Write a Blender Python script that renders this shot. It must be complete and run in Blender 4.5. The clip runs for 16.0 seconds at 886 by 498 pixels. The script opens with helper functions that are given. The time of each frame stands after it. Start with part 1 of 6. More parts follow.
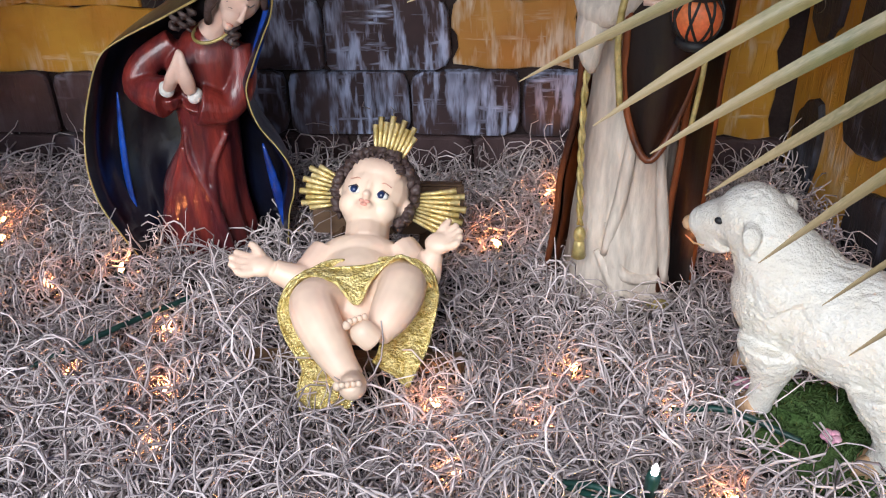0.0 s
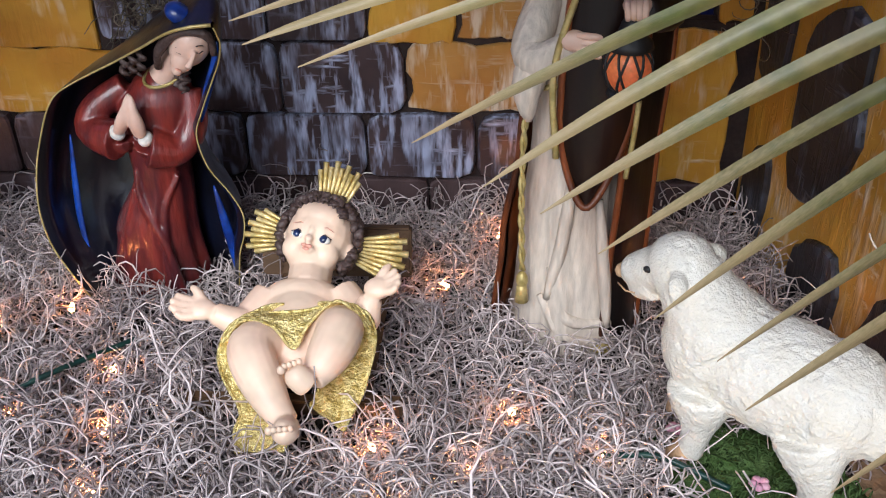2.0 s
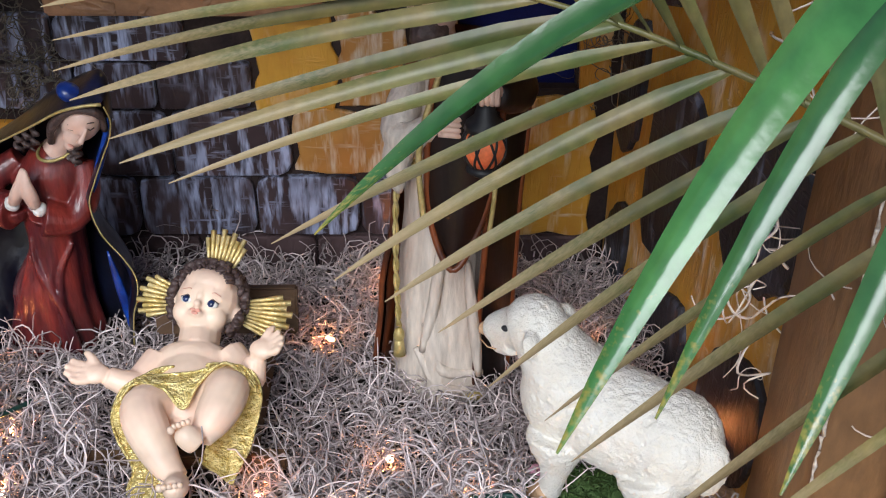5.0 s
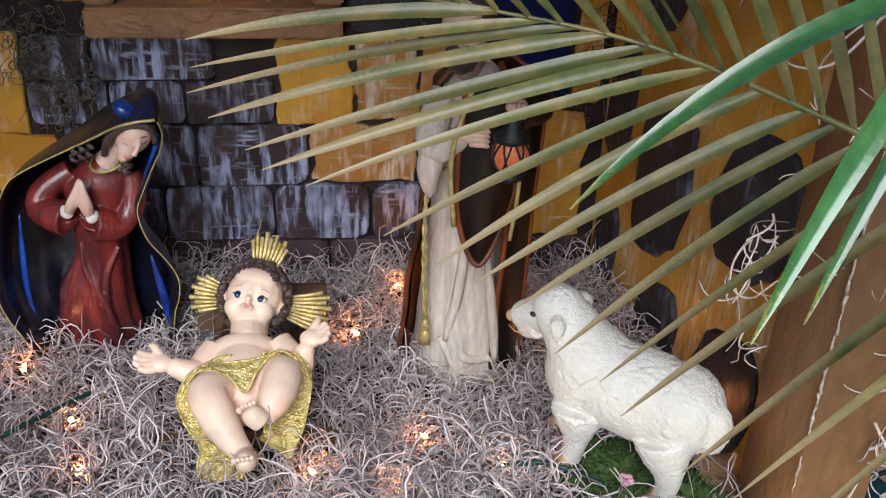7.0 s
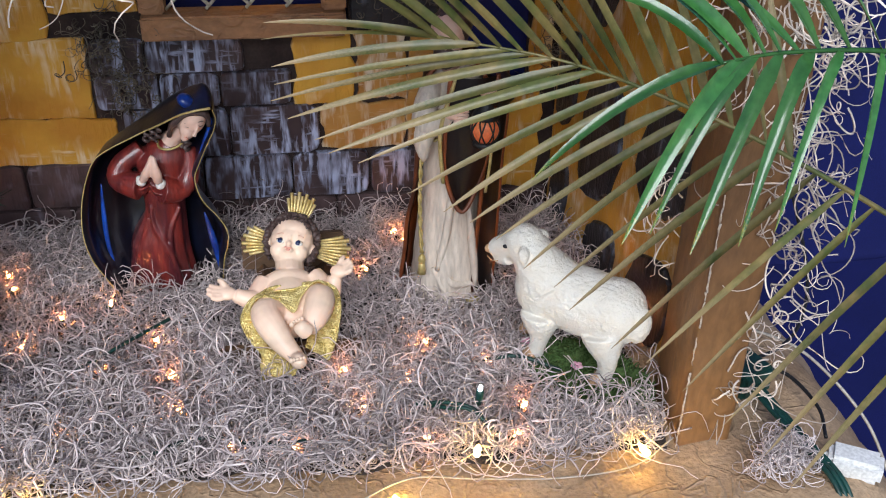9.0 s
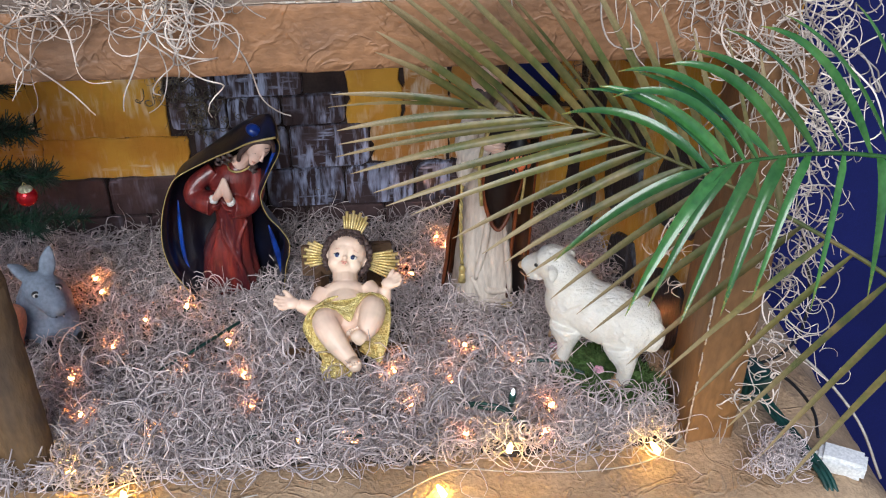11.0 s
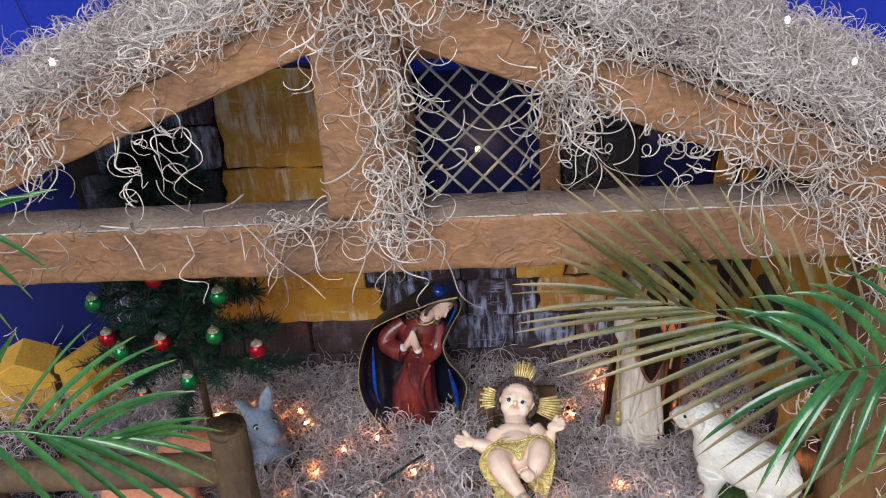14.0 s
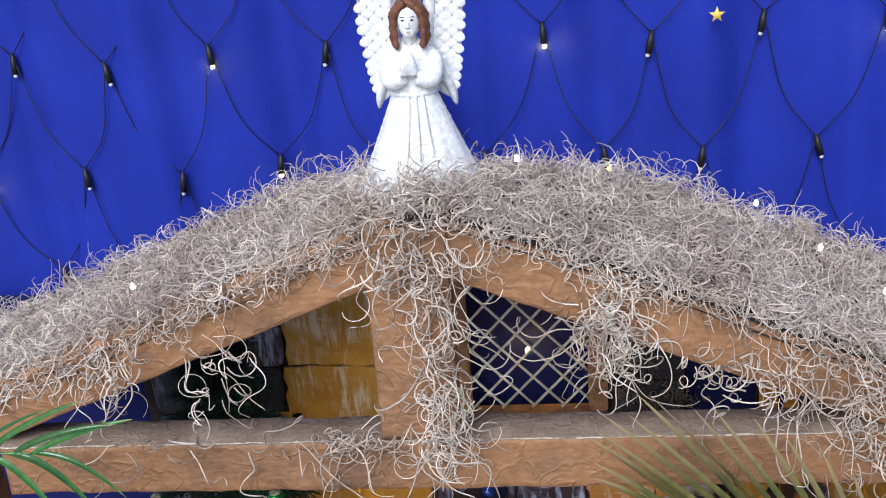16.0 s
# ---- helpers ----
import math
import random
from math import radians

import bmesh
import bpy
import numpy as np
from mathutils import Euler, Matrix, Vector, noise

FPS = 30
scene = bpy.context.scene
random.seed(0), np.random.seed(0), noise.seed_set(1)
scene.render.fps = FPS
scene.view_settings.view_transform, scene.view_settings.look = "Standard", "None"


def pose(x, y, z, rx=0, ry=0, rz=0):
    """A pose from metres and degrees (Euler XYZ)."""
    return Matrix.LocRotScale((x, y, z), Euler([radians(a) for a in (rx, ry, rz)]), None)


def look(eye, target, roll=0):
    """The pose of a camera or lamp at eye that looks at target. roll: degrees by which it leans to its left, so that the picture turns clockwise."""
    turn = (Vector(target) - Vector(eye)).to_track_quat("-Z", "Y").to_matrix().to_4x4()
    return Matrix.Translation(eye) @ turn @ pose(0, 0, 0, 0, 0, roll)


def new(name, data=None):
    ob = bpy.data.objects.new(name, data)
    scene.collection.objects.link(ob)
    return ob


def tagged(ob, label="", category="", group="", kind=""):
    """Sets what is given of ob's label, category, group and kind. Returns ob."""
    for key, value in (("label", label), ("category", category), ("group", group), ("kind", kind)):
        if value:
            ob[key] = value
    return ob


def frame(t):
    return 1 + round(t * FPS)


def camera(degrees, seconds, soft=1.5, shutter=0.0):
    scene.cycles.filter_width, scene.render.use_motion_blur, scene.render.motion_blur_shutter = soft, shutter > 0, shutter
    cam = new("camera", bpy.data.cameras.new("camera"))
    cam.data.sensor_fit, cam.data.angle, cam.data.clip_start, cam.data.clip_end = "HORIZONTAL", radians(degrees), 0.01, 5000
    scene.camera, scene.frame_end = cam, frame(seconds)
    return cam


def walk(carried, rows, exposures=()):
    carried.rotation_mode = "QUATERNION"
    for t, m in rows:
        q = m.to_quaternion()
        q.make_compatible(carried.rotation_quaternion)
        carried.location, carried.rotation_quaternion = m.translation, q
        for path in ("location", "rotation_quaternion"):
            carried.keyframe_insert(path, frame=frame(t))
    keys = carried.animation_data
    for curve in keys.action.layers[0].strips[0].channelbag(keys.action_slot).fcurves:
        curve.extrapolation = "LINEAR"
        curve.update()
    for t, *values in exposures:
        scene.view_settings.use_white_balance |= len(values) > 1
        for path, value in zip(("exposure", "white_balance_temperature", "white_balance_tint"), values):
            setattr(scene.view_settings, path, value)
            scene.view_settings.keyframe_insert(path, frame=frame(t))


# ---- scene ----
cam = camera(45.6, 16.0, soft=1.1)
PATH = [
    (0, (0.278, 0.387, 0.601), (0.145, 2.026, -0.537), -1.8),
    (0.5, (0.295, 0.388, 0.609), (0.151, 2.03, -0.525), -1.9),
    (1, (0.312, 0.378, 0.615), (0.156, 2.029, -0.502), -1.9),
    (1.5, (0.32, 0.381, 0.617), (0.168, 2.043, -0.485), -1.7),
    (2, (0.324, 0.388, 0.616), (0.199, 2.06, -0.475), -1.2),
    (2.5, (0.33, 0.39, 0.624), (0.237, 2.068, -0.46), -0.7),
    (3, (0.34, 0.38, 0.636), (0.271, 2.065, -0.438), -0.4),
    (3.5, (0.345, 0.366, 0.654), (0.309, 2.057, -0.412), 0.2),
    (4, (0.358, 0.359, 0.667), (0.35, 2.053, -0.396), 0.5),
    (4.2, (0.363, 0.355, 0.669), (0.366, 2.052, -0.388), 0.6),
    (6.3, (0.293, 0.297, 0.707), (0.408, 2.002, -0.331), 1.1),
    (6.5, (0.276, 0.285, 0.709), (0.406, 1.993, -0.324), 1.4),
    (7, (0.26, 0.239, 0.73), (0.431, 1.947, -0.297), 2.0),
    (7.5, (0.258, 0.169, 0.756), (0.466, 1.873, -0.272), 2.0),
    (8, (0.233, 0.098, 0.785), (0.471, 1.783, -0.265), 2.1),
    (8.5, (0.205, 0.017, 0.843), (0.459, 1.676, -0.245), 1.8),
    (8.7, (0.195, -0.012, 0.871), (0.445, 1.643, -0.225), 1.7),
    (10.8, (0.176, -0.121, 1.058), (0.356, 1.481, -0.126), 0.5),
    (11, (0.17, -0.134, 1.083), (0.338, 1.467, -0.104), 0.5),
    (11.5, (0.152, -0.166, 1.133), (0.277, 1.448, -0.041), 0.1),
    (12, (0.132, -0.19, 1.175), (0.209, 1.431, 0.007), -0.7),
    (12.5, (0.118, -0.208, 1.187), (0.159, 1.42, 0.026), -1.5),
    (13, (0.123, -0.229, 1.197), (0.127, 1.413, 0.055), -2.3),
    (13.5, (0.139, -0.259, 1.237), (0.085, 1.412, 0.139), -3.3),
    (14, (0.138, -0.281, 1.309), (0.031, 1.427, 0.273), -4.0),
    (14.5, (0.143, -0.282, 1.369), (-0.006, 1.463, 0.404), -4.4),
    (15, (0.16, -0.288, 1.398), (-0.017, 1.492, 0.504), -4.6),
    (15.5, (0.172, -0.297, 1.418), (-0.027, 1.51, 0.583), -4.8),
    (16, (0.161, -0.307, 1.436), (-0.047, 1.521, 0.654), -4.7),
]
walk(cam, [(t, look(eye, target, roll)) for t, eye, target, roll in PATH],
     exposures=[(0, 0.66), (2, 0.66), (4, 0.58), (8.5, 0.53), (12, 0.44), (14, 0.42), (15, 0.5), (16, 0.6)])

# The stable stands on a table: x to the right, y towards the back wall, floor about z = 0.

# ---- world and lights ----
world = bpy.data.worlds.new("world")
scene.world = world
world.use_nodes = True
wn = world.node_tree.nodes
sky = wn.new("ShaderNodeTexSky")
sky.sky_type, sky.sun_disc = "NISHITA", False
sky.sun_elevation, sky.sun_rotation = radians(48), radians(200)
wn["Background"].inputs["Strength"].default_value = 0.088
world.node_tree.links.new(sky.outputs[0], wn["Background"].inputs[0])
sun = bpy.data.lights.new("sun", "SUN")
sun.energy, sun.angle, sun.color = 2.45, radians(35), (0.90, 0.94, 1.0)
new("sun", sun).matrix_world = look((-0.6, -2.0, 2.6), (0, 1, 0.2))


# ---- materials ----
def mat(name, c1, c2=None, scale=30.0, rough=0.6, bump=0.15, fine=250.0, metal=0.0, stretch=(1, 1, 1), vary=0.0, coat=0.0, lo=0.35, hi=0.65, crease=0.0, grain=0.18):
    """Two colours in patches, a fine grain over them, and relief from both."""
    m = bpy.data.materials.new(name)
    m.use_nodes = True
    nt = m.node_tree
    n, link = nt.nodes, nt.links.new
    b = n["Principled BSDF"]
    c2 = c2 or tuple(v * 0.75 for v in c1)
    co = n.new("ShaderNodeTexCoord")
    mp = n.new("ShaderNodeMapping")
    mp.inputs["Scale"].default_value = stretch
    link(co.outputs["Object"], mp.inputs[0])
    big, small = n.new("ShaderNodeTexNoise"), n.new("ShaderNodeTexNoise")
    for tex, s, d in ((big, scale, 6.0), (small, fine, 3.0)):
        tex.inputs["Scale"].default_value, tex.inputs["Detail"].default_value = s, d
        link(mp.outputs[0], tex.inputs["Vector"])
    ramp = n.new("ShaderNodeValToRGB")
    ramp.color_ramp.elements[0].position, ramp.color_ramp.elements[1].position = lo, hi
    ramp.color_ramp.elements[0].color, ramp.color_ramp.elements[1].color = (*c1, 1), (*c2, 1)
    link(big.outputs[0], ramp.inputs[0])
    hsv = n.new("ShaderNodeHueSaturation")
    link(ramp.outputs[0], hsv.inputs["Color"])
    mr = n.new("ShaderNodeMapRange")
    mr.inputs[1].default_value, mr.inputs[2].default_value = 0.3, 0.7
    mr.inputs[3].default_value, mr.inputs[4].default_value = 1 - grain, 1 + grain
    link(small.outputs[0], mr.inputs[0])
    value = mr.outputs[0]
    if vary:
        geo, ob = n.new("ShaderNodeNewGeometry"), n.new("ShaderNodeObjectInfo")
        add = n.new("ShaderNodeMath")
        add.operation = "ADD"
        link(geo.outputs["Random Per Island"], add.inputs[0])
        link(ob.outputs["Random"], add.inputs[1])
        fr = n.new("ShaderNodeMath")
        fr.operation = "FRACT"
        link(add.outputs[0], fr.inputs[0])
        m2 = n.new("ShaderNodeMapRange")
        m2.inputs[3].default_value, m2.inputs[4].default_value = 1 - vary, 1 + vary
        link(fr.outputs[0], m2.inputs[0])
        mul = n.new("ShaderNodeMath")
        mul.operation = "MULTIPLY"
        link(value, mul.inputs[0])
        link(m2.outputs[0], mul.inputs[1])
        value = mul.outputs[0]
    link(value, hsv.inputs["Value"])
    link(hsv.outputs[0], b.inputs["Base Color"])
    b.inputs["Roughness"].default_value, b.inputs["Metallic"].default_value = rough, metal
    b.inputs["Specular IOR Level"].default_value = 0.25 if rough >= 0.6 else 0.45
    b.inputs["Coat Weight"].default_value, b.inputs["Coat Roughness"].default_value = coat, 0.15
    if bump:
        mix = n.new("ShaderNodeMath")
        mix.operation = "ADD"
        link(big.outputs[0], mix.inputs[0])
        link(small.outputs[0], mix.inputs[1])
        height = mix.outputs[0]
        if crease:
            fold = n.new("ShaderNodeTexNoise")
            fold.inputs["Scale"].default_value, fold.inputs["Detail"].default_value, fold.inputs["Distortion"].default_value = 17.0, 3.0, 0.7
            link(co.outputs["Object"], fold.inputs["Vector"])
            off, ridge = n.new("ShaderNodeMath"), n.new("ShaderNodeMath")
            off.operation, off.inputs[1].default_value, ridge.operation = "SUBTRACT", 0.5, "ABSOLUTE"
            link(fold.outputs[0], off.inputs[0])
            link(off.outputs[0], ridge.inputs[0])
            m3 = n.new("ShaderNodeMapRange")
            m3.inputs[2].default_value, m3.inputs[3].default_value, m3.inputs[4].default_value = 0.035, crease, 0.0
            link(ridge.outputs[0], m3.inputs[0])
            sumup = n.new("ShaderNodeMath")
            sumup.operation = "ADD"
            link(height, sumup.inputs[0])
            link(m3.outputs[0], sumup.inputs[1])
            height = sumup.outputs[0]
        bp = n.new("ShaderNodeBump")
        bp.inputs["Strength"].default_value, bp.inputs["Distance"].default_value = bump, 0.003
        link(height, bp.inputs["Height"])
        link(bp.outputs[0], b.inputs["Normal"])
    return m


def brushed(name, c1, c2, stroke, cover=0.5, fine=(95.0, 60.0, 16.0), patch=13.0, rough=0.5, coat=0.0, mottle=9.0):
    """Paint in two tones with dry upright brush strokes of a paler colour in patches; each piece has its own pattern."""
    m = bpy.data.materials.new(name)
    m.use_nodes = True
    nt = m.node_tree
    n, link = nt.nodes, nt.links.new
    b = n["Principled BSDF"]
    co, ob = n.new("ShaderNodeTexCoord"), n.new("ShaderNodeObjectInfo")
    off = n.new("ShaderNodeVectorMath")
    off.operation = "MULTIPLY_ADD"
    off.inputs[1].default_value = (1, 1, 1)
    link(co.outputs["Object"], off.inputs[0])
    sc = n.new("ShaderNodeMath")
    sc.operation, sc.inputs[1].default_value = "MULTIPLY", 37.0
    link(ob.outputs["Random"], sc.inputs[0])
    link(sc.outputs[0], off.inputs[2])

    def cloud(stretch, scale, detail, lo, hi, rough_detail=0.6):
        mp, tex, mr = n.new("ShaderNodeMapping"), n.new("ShaderNodeTexNoise"), n.new("ShaderNodeMapRange")
        mp.inputs["Scale"].default_value = stretch
        link(off.outputs[0], mp.inputs[0])
        tex.inputs["Scale"].default_value, tex.inputs["Detail"].default_value, tex.inputs["Roughness"].default_value = scale, detail, rough_detail
        link(mp.outputs[0], tex.inputs["Vector"])
        mr.inputs[1].default_value, mr.inputs[2].default_value = lo, hi
        link(tex.outputs[0], mr.inputs[0])
        return mr.outputs[0]

    def mix(fac, a, c):
        mx = n.new("ShaderNodeMix")
        mx.data_type = "RGBA"
        link(fac, mx.inputs[0])
        for sock, v in ((mx.inputs[6], a), (mx.inputs[7], c)):
            if isinstance(v, tuple):
                sock.default_value = (*v, 1)
            else:
                link(v, sock)
        return mx.outputs[2]

    base = mix(cloud((1, 1, 1), mottle, 4.0, 0.38, 0.62), c1, c2)
    strokes = cloud(fine, 1.0, 3.0, 0.46, 0.62)
    weft = cloud((fine[2] * 1.2, fine[1], fine[0] * 1.3), 1.0, 3.0, 0.57, 0.74)
    both = n.new("ShaderNodeMath")
    both.operation = "MAXIMUM"
    link(strokes, both.inputs[0])
    link(weft, both.inputs[1])
    zone = cloud((1, 1, 0.8), patch, 3.0, 0.62 - cover * 0.3, 0.80 - cover * 0.3)
    k = n.new("ShaderNodeMath")
    k.operation = "MULTIPLY"
    link(both.outputs[0], k.inputs[0])
    link(zone, k.inputs[1])
    link(mix(k.outputs[0], base, stroke), b.inputs["Base Color"])
    b.inputs["Roughness"].default_value, b.inputs["Specular IOR Level"].default_value = rough, 0.4
    b.inputs["Coat Weight"].default_value, b.inputs["Coat Roughness"].default_value = coat, 0.2
    bp = n.new("ShaderNodeBump")
    bp.inputs["Strength"].default_value, bp.inputs["Distance"].default_value = 0.5, 0.0015
    link(both.outputs[0], bp.inputs["Height"])
    link(bp.outputs[0], b.inputs["Normal"])
    return m


def palm(name, c1, c2, tip, start, end, rough=0.3, coat=0.1):
    """Leaf colour in streaks that withers into a paler tone along the leaf's own length."""
    m = mat(name, c1, c2, 30, rough, 0.1, 150, vary=0.3, coat=coat)
    n, link = m.node_tree.nodes, m.node_tree.links.new
    b = n["Principled BSDF"]
    old = b.inputs["Base Color"].links[0].from_socket
    along, tex, add, mr = n.new("ShaderNodeAttribute"), n.new("ShaderNodeTexNoise"), n.new("ShaderNodeMath"), n.new("ShaderNodeMapRange")
    along.attribute_name = "along"
    tex.inputs["Scale"].default_value = 45.0
    add.operation = "MULTIPLY_ADD"
    add.inputs[1].default_value = 0.45
    link(tex.outputs[0], add.inputs[0])
    link(along.outputs["Fac"], add.inputs[2])
    mr.inputs[1].default_value, mr.inputs[2].default_value = start + 0.22, end + 0.22
    link(add.outputs[0], mr.inputs[0])
    mx = n.new("ShaderNodeMix")
    mx.data_type = "RGBA"
    link(mr.outputs[0], mx.inputs[0])
    link(old, mx.inputs[6])
    mx.inputs[7].default_value = (*tip, 1)
    link(mx.outputs[2], b.inputs["Base Color"])
    return m


def glow(name, colour, strength):
    m = bpy.data.materials.new(name)
    m.use_nodes = True
    b = m.node_tree.nodes["Principled BSDF"]
    b.inputs["Base Color"].default_value = b.inputs["Emission Color"].default_value = (*colour, 1)
    b.inputs["Emission Strength"].default_value = strength
    return m


MOSS = mat("dried_moss", (0.45, 0.378, 0.372), (0.65, 0.563, 0.55), 14, 0.75, 0.0, 90, vary=0.45)
# Near-black: shade between moss strands put into the colour, for floor and roof.
MOSS_GAP_SHADE = mat("moss_gap_shade", (0.020, 0.016, 0.015), (0.06, 0.048, 0.044), 60, 0.9, 0.6, 300)
MOSS_DARK = mat("dark_moss", (0.10, 0.085, 0.07), (0.2, 0.17, 0.13), 20, 0.8, 0.0, 90, vary=0.4)
MOSS_ROOF = mat("roof_moss", (0.52, 0.42, 0.355), (0.74, 0.645, 0.565), 10, 0.75, 0.0, 90, vary=0.4)
KRAFT = mat("kraft_paper", (0.34, 0.225, 0.135), (0.43, 0.30, 0.19), 9, 0.75, 0.7, 180, crease=0.7)
CARD = mat("brown_cardboard", (0.335, 0.165, 0.078), (0.185, 0.10, 0.058), 11, 0.55, 0.9, 110, stretch=(0.7, 1, 1), lo=0.44, hi=0.72, crease=0.4)
CARD_TOP = mat("grey_top_cardboard", (0.30, 0.225, 0.175), (0.20, 0.145, 0.11), 16, 0.7, 0.6, 140, crease=0.5)
POST_CARD = mat("ochre_brown_cardboard", (0.235, 0.115, 0.042), (0.155, 0.078, 0.034), 9, 0.55, 0.5, 110, stretch=(1, 1, 0.4), lo=0.42, hi=0.72)
SEAM = mat("frayed_seam", (0.62, 0.55, 0.47), (0.4, 0.3, 0.22), 200, 0.8, 0.3)
YELLOW = brushed("ochre_paint", (0.60, 0.325, 0.045), (0.47, 0.215, 0.028), (0.72, 0.60, 0.43), 0.46, rough=0.45, coat=0.1)
WHITEWASH = brushed("whitewashed_ochre", (0.46, 0.24, 0.06), (0.36, 0.16, 0.035), (0.62, 0.52, 0.40), 0.75, rough=0.5)
# Blue strokes: dry-brush paint, spread wider to paint in the bricks' blue-white sheen.
BRICK = brushed("dark_brick_paint", (0.032, 0.022, 0.025), (0.066, 0.043, 0.045), (0.36, 0.40, 0.56), 0.78, rough=0.34, coat=0.35)
BRICK_BROWN = brushed("brown_brick_paint", (0.050, 0.029, 0.030), (0.10, 0.065, 0.066), (0.24, 0.22, 0.28), 0.22, rough=0.42, coat=0.2)
STONE = brushed("grey_stone_paint", (0.014, 0.013, 0.016), (0.035, 0.034, 0.042), (0.20, 0.22, 0.30), 0.35, rough=0.45)
GROUT = mat("wall_underpaint", (0.02, 0.012, 0.012), (0.04, 0.026, 0.022), 30, 0.7, 0.3)
BLUE = mat("blue_cloth", (0.012, 0.03, 0.34), (0.008, 0.022, 0.27), 5, 0.75, 0.12, 500)
NAVY = mat("navy_cloth", (0.006, 0.01, 0.09), (0.005, 0.008, 0.07), 5, 0.85, 0.12, 500)
LATTICE = mat("lattice_paint", (0.8, 0.78, 0.7), (0.62, 0.6, 0.52), 80, 0.6, 0.1)
WIRE = mat("green_wire", (0.010, 0.055, 0.045), (0.008, 0.03, 0.024), 60, 0.4, 0.0)
WIRE_BLACK = mat("black_wire", (0.008, 0.008, 0.009), (0.012, 0.012, 0.014), 60, 0.5, 0.0)
WIRE_CLEAR = mat("clear_wire", (0.42, 0.38, 0.33), (0.34, 0.30, 0.25), 60, 0.25, 0.0)
PLASTIC_WHITE = mat("white_plastic", (0.75, 0.75, 0.74), (0.68, 0.68, 0.66), 20, 0.35, 0.03)
BULB = glow("warm_bulb", (1.0, 0.33, 0.10), 140.0)
BULB_YELLOW = glow("yellow_bulb", (1.0, 0.6, 0.1), 80.0)
BULB_COOL = glow("cool_bulb", (0.8, 0.92, 1.0), 9.0)
BARK = mat("log_bark", (0.16, 0.095, 0.045), (0.09, 0.06, 0.04), 22, 0.75, 0.7, 130, stretch=(1, 1, 0.35))
CRIB = mat("crib_wood", (0.09, 0.05, 0.028), (0.13, 0.075, 0.04), 40, 0.6, 0.3, 200, stretch=(0.25, 1, 1))
SKIN = mat("painted_skin", (0.79, 0.60, 0.45), (0.77, 0.54, 0.41), 22, 0.42, 0.02, 25)
SKIN_WARM = mat("painted_face", (0.72, 0.50, 0.40), (0.67, 0.43, 0.34), 40, 0.4, 0.03, 120, grain=0.06)
BLUSH = mat("blush_paint", (0.66, 0.29, 0.22), (0.7, 0.36, 0.27), 60, 0.45, 0.0)
HAIR = mat("brown_hair", (0.05, 0.028, 0.024), (0.09, 0.06, 0.055), 60, 0.5, 0.6, 200)
GOLD = mat("gold_paint", (0.92, 0.74, 0.36), (0.66, 0.49, 0.17), 90, 0.28, 0.5, 340, metal=0.4)
GOLD_CLOTH = mat("gold_cloth", (0.98, 0.82, 0.36), (0.56, 0.42, 0.12), 210, 0.27, 0.8, 420, metal=0.6, lo=0.42, hi=0.64)
EYE = mat("blue_eye", (0.02, 0.04, 0.12), (0.01, 0.015, 0.04), 200, 0.15, 0.0)
RED = mat("crimson_robe", (0.23, 0.030, 0.022), (0.07, 0.012, 0.016), 34, 0.33, 0.3, 170, stretch=(1.6, 1, 0.3), coat=0.35, lo=0.36, hi=0.66)
VEIL = mat("black_blue_veil", (0.004, 0.004, 0.006), (0.005, 0.007, 0.018), 18, 0.28, 0.15, 120, coat=0.4)
VEIL_BLUE = mat("blue_lining_and_sheen", (0.006, 0.07, 0.42), (0.004, 0.02, 0.14), 40, 0.3, 0.1, 120, coat=0.3)
TRIM = mat("gold_trim", (0.58, 0.46, 0.2), (0.4, 0.3, 0.1), 90, 0.36, 0.2, metal=0.3)
CUFF = mat("white_cuff", (0.72, 0.7, 0.66), (0.6, 0.57, 0.52), 80, 0.5, 0.2)
CREAM = mat("cream_robe", (0.6, 0.52, 0.44), (0.34, 0.24, 0.19), 22, 0.55, 0.5, 190, stretch=(1, 1, 0.2), lo=0.4, hi=0.75)
CLOAK = mat("dark_brown_cloak", (0.003, 0.0025, 0.0025), (0.016, 0.005, 0.003), 26, 0.38, 0.15, 140, stretch=(1.4, 1, 0.2))
RUST = mat("rust_edge", (0.30, 0.075, 0.02), (0.05, 0.014, 0.006), 26, 0.4, 0.2, 120, stretch=(1, 1, 0.4))
LANTERN = mat("orange_lantern_glass", (0.72, 0.13, 0.05), (0.8, 0.24, 0.08), 30, 0.3, 0.05)
FLEECE = mat("white_fleece", (0.75, 0.72, 0.65), (0.71, 0.665, 0.58), 60, 0.62, 0.55, 480, grain=0.04)
HOOF = mat("tan_hoof", (0.6, 0.4, 0.24), (0.45, 0.28, 0.16), 50, 0.6, 0.1)
GRASS = mat("painted_grass", (0.05, 0.10, 0.025), (0.09, 0.15, 0.05), 70, 0.75, 1.0, 260)
PINK = mat("pink_petal", (0.72, 0.33, 0.46), (0.8, 0.45, 0.55), 90, 0.6, 0.1)
DONKEY = mat("grey_clay", (0.24, 0.28, 0.35), (0.21, 0.25, 0.31), 20, 0.6, 0.1, 180)
PIG = mat("salmon_clay", (0.62, 0.22, 0.12), (0.68, 0.28, 0.17), 15, 0.6, 0.1, 180)
WHITE = mat("white_plaster", (0.80, 0.80, 0.80), (0.77, 0.77, 0.78), 25, 0.55, 0.03, 160)
AUBURN = mat("auburn_hair", (0.2, 0.07, 0.035), (0.13, 0.045, 0.025), 60, 0.5, 0.5, 220)
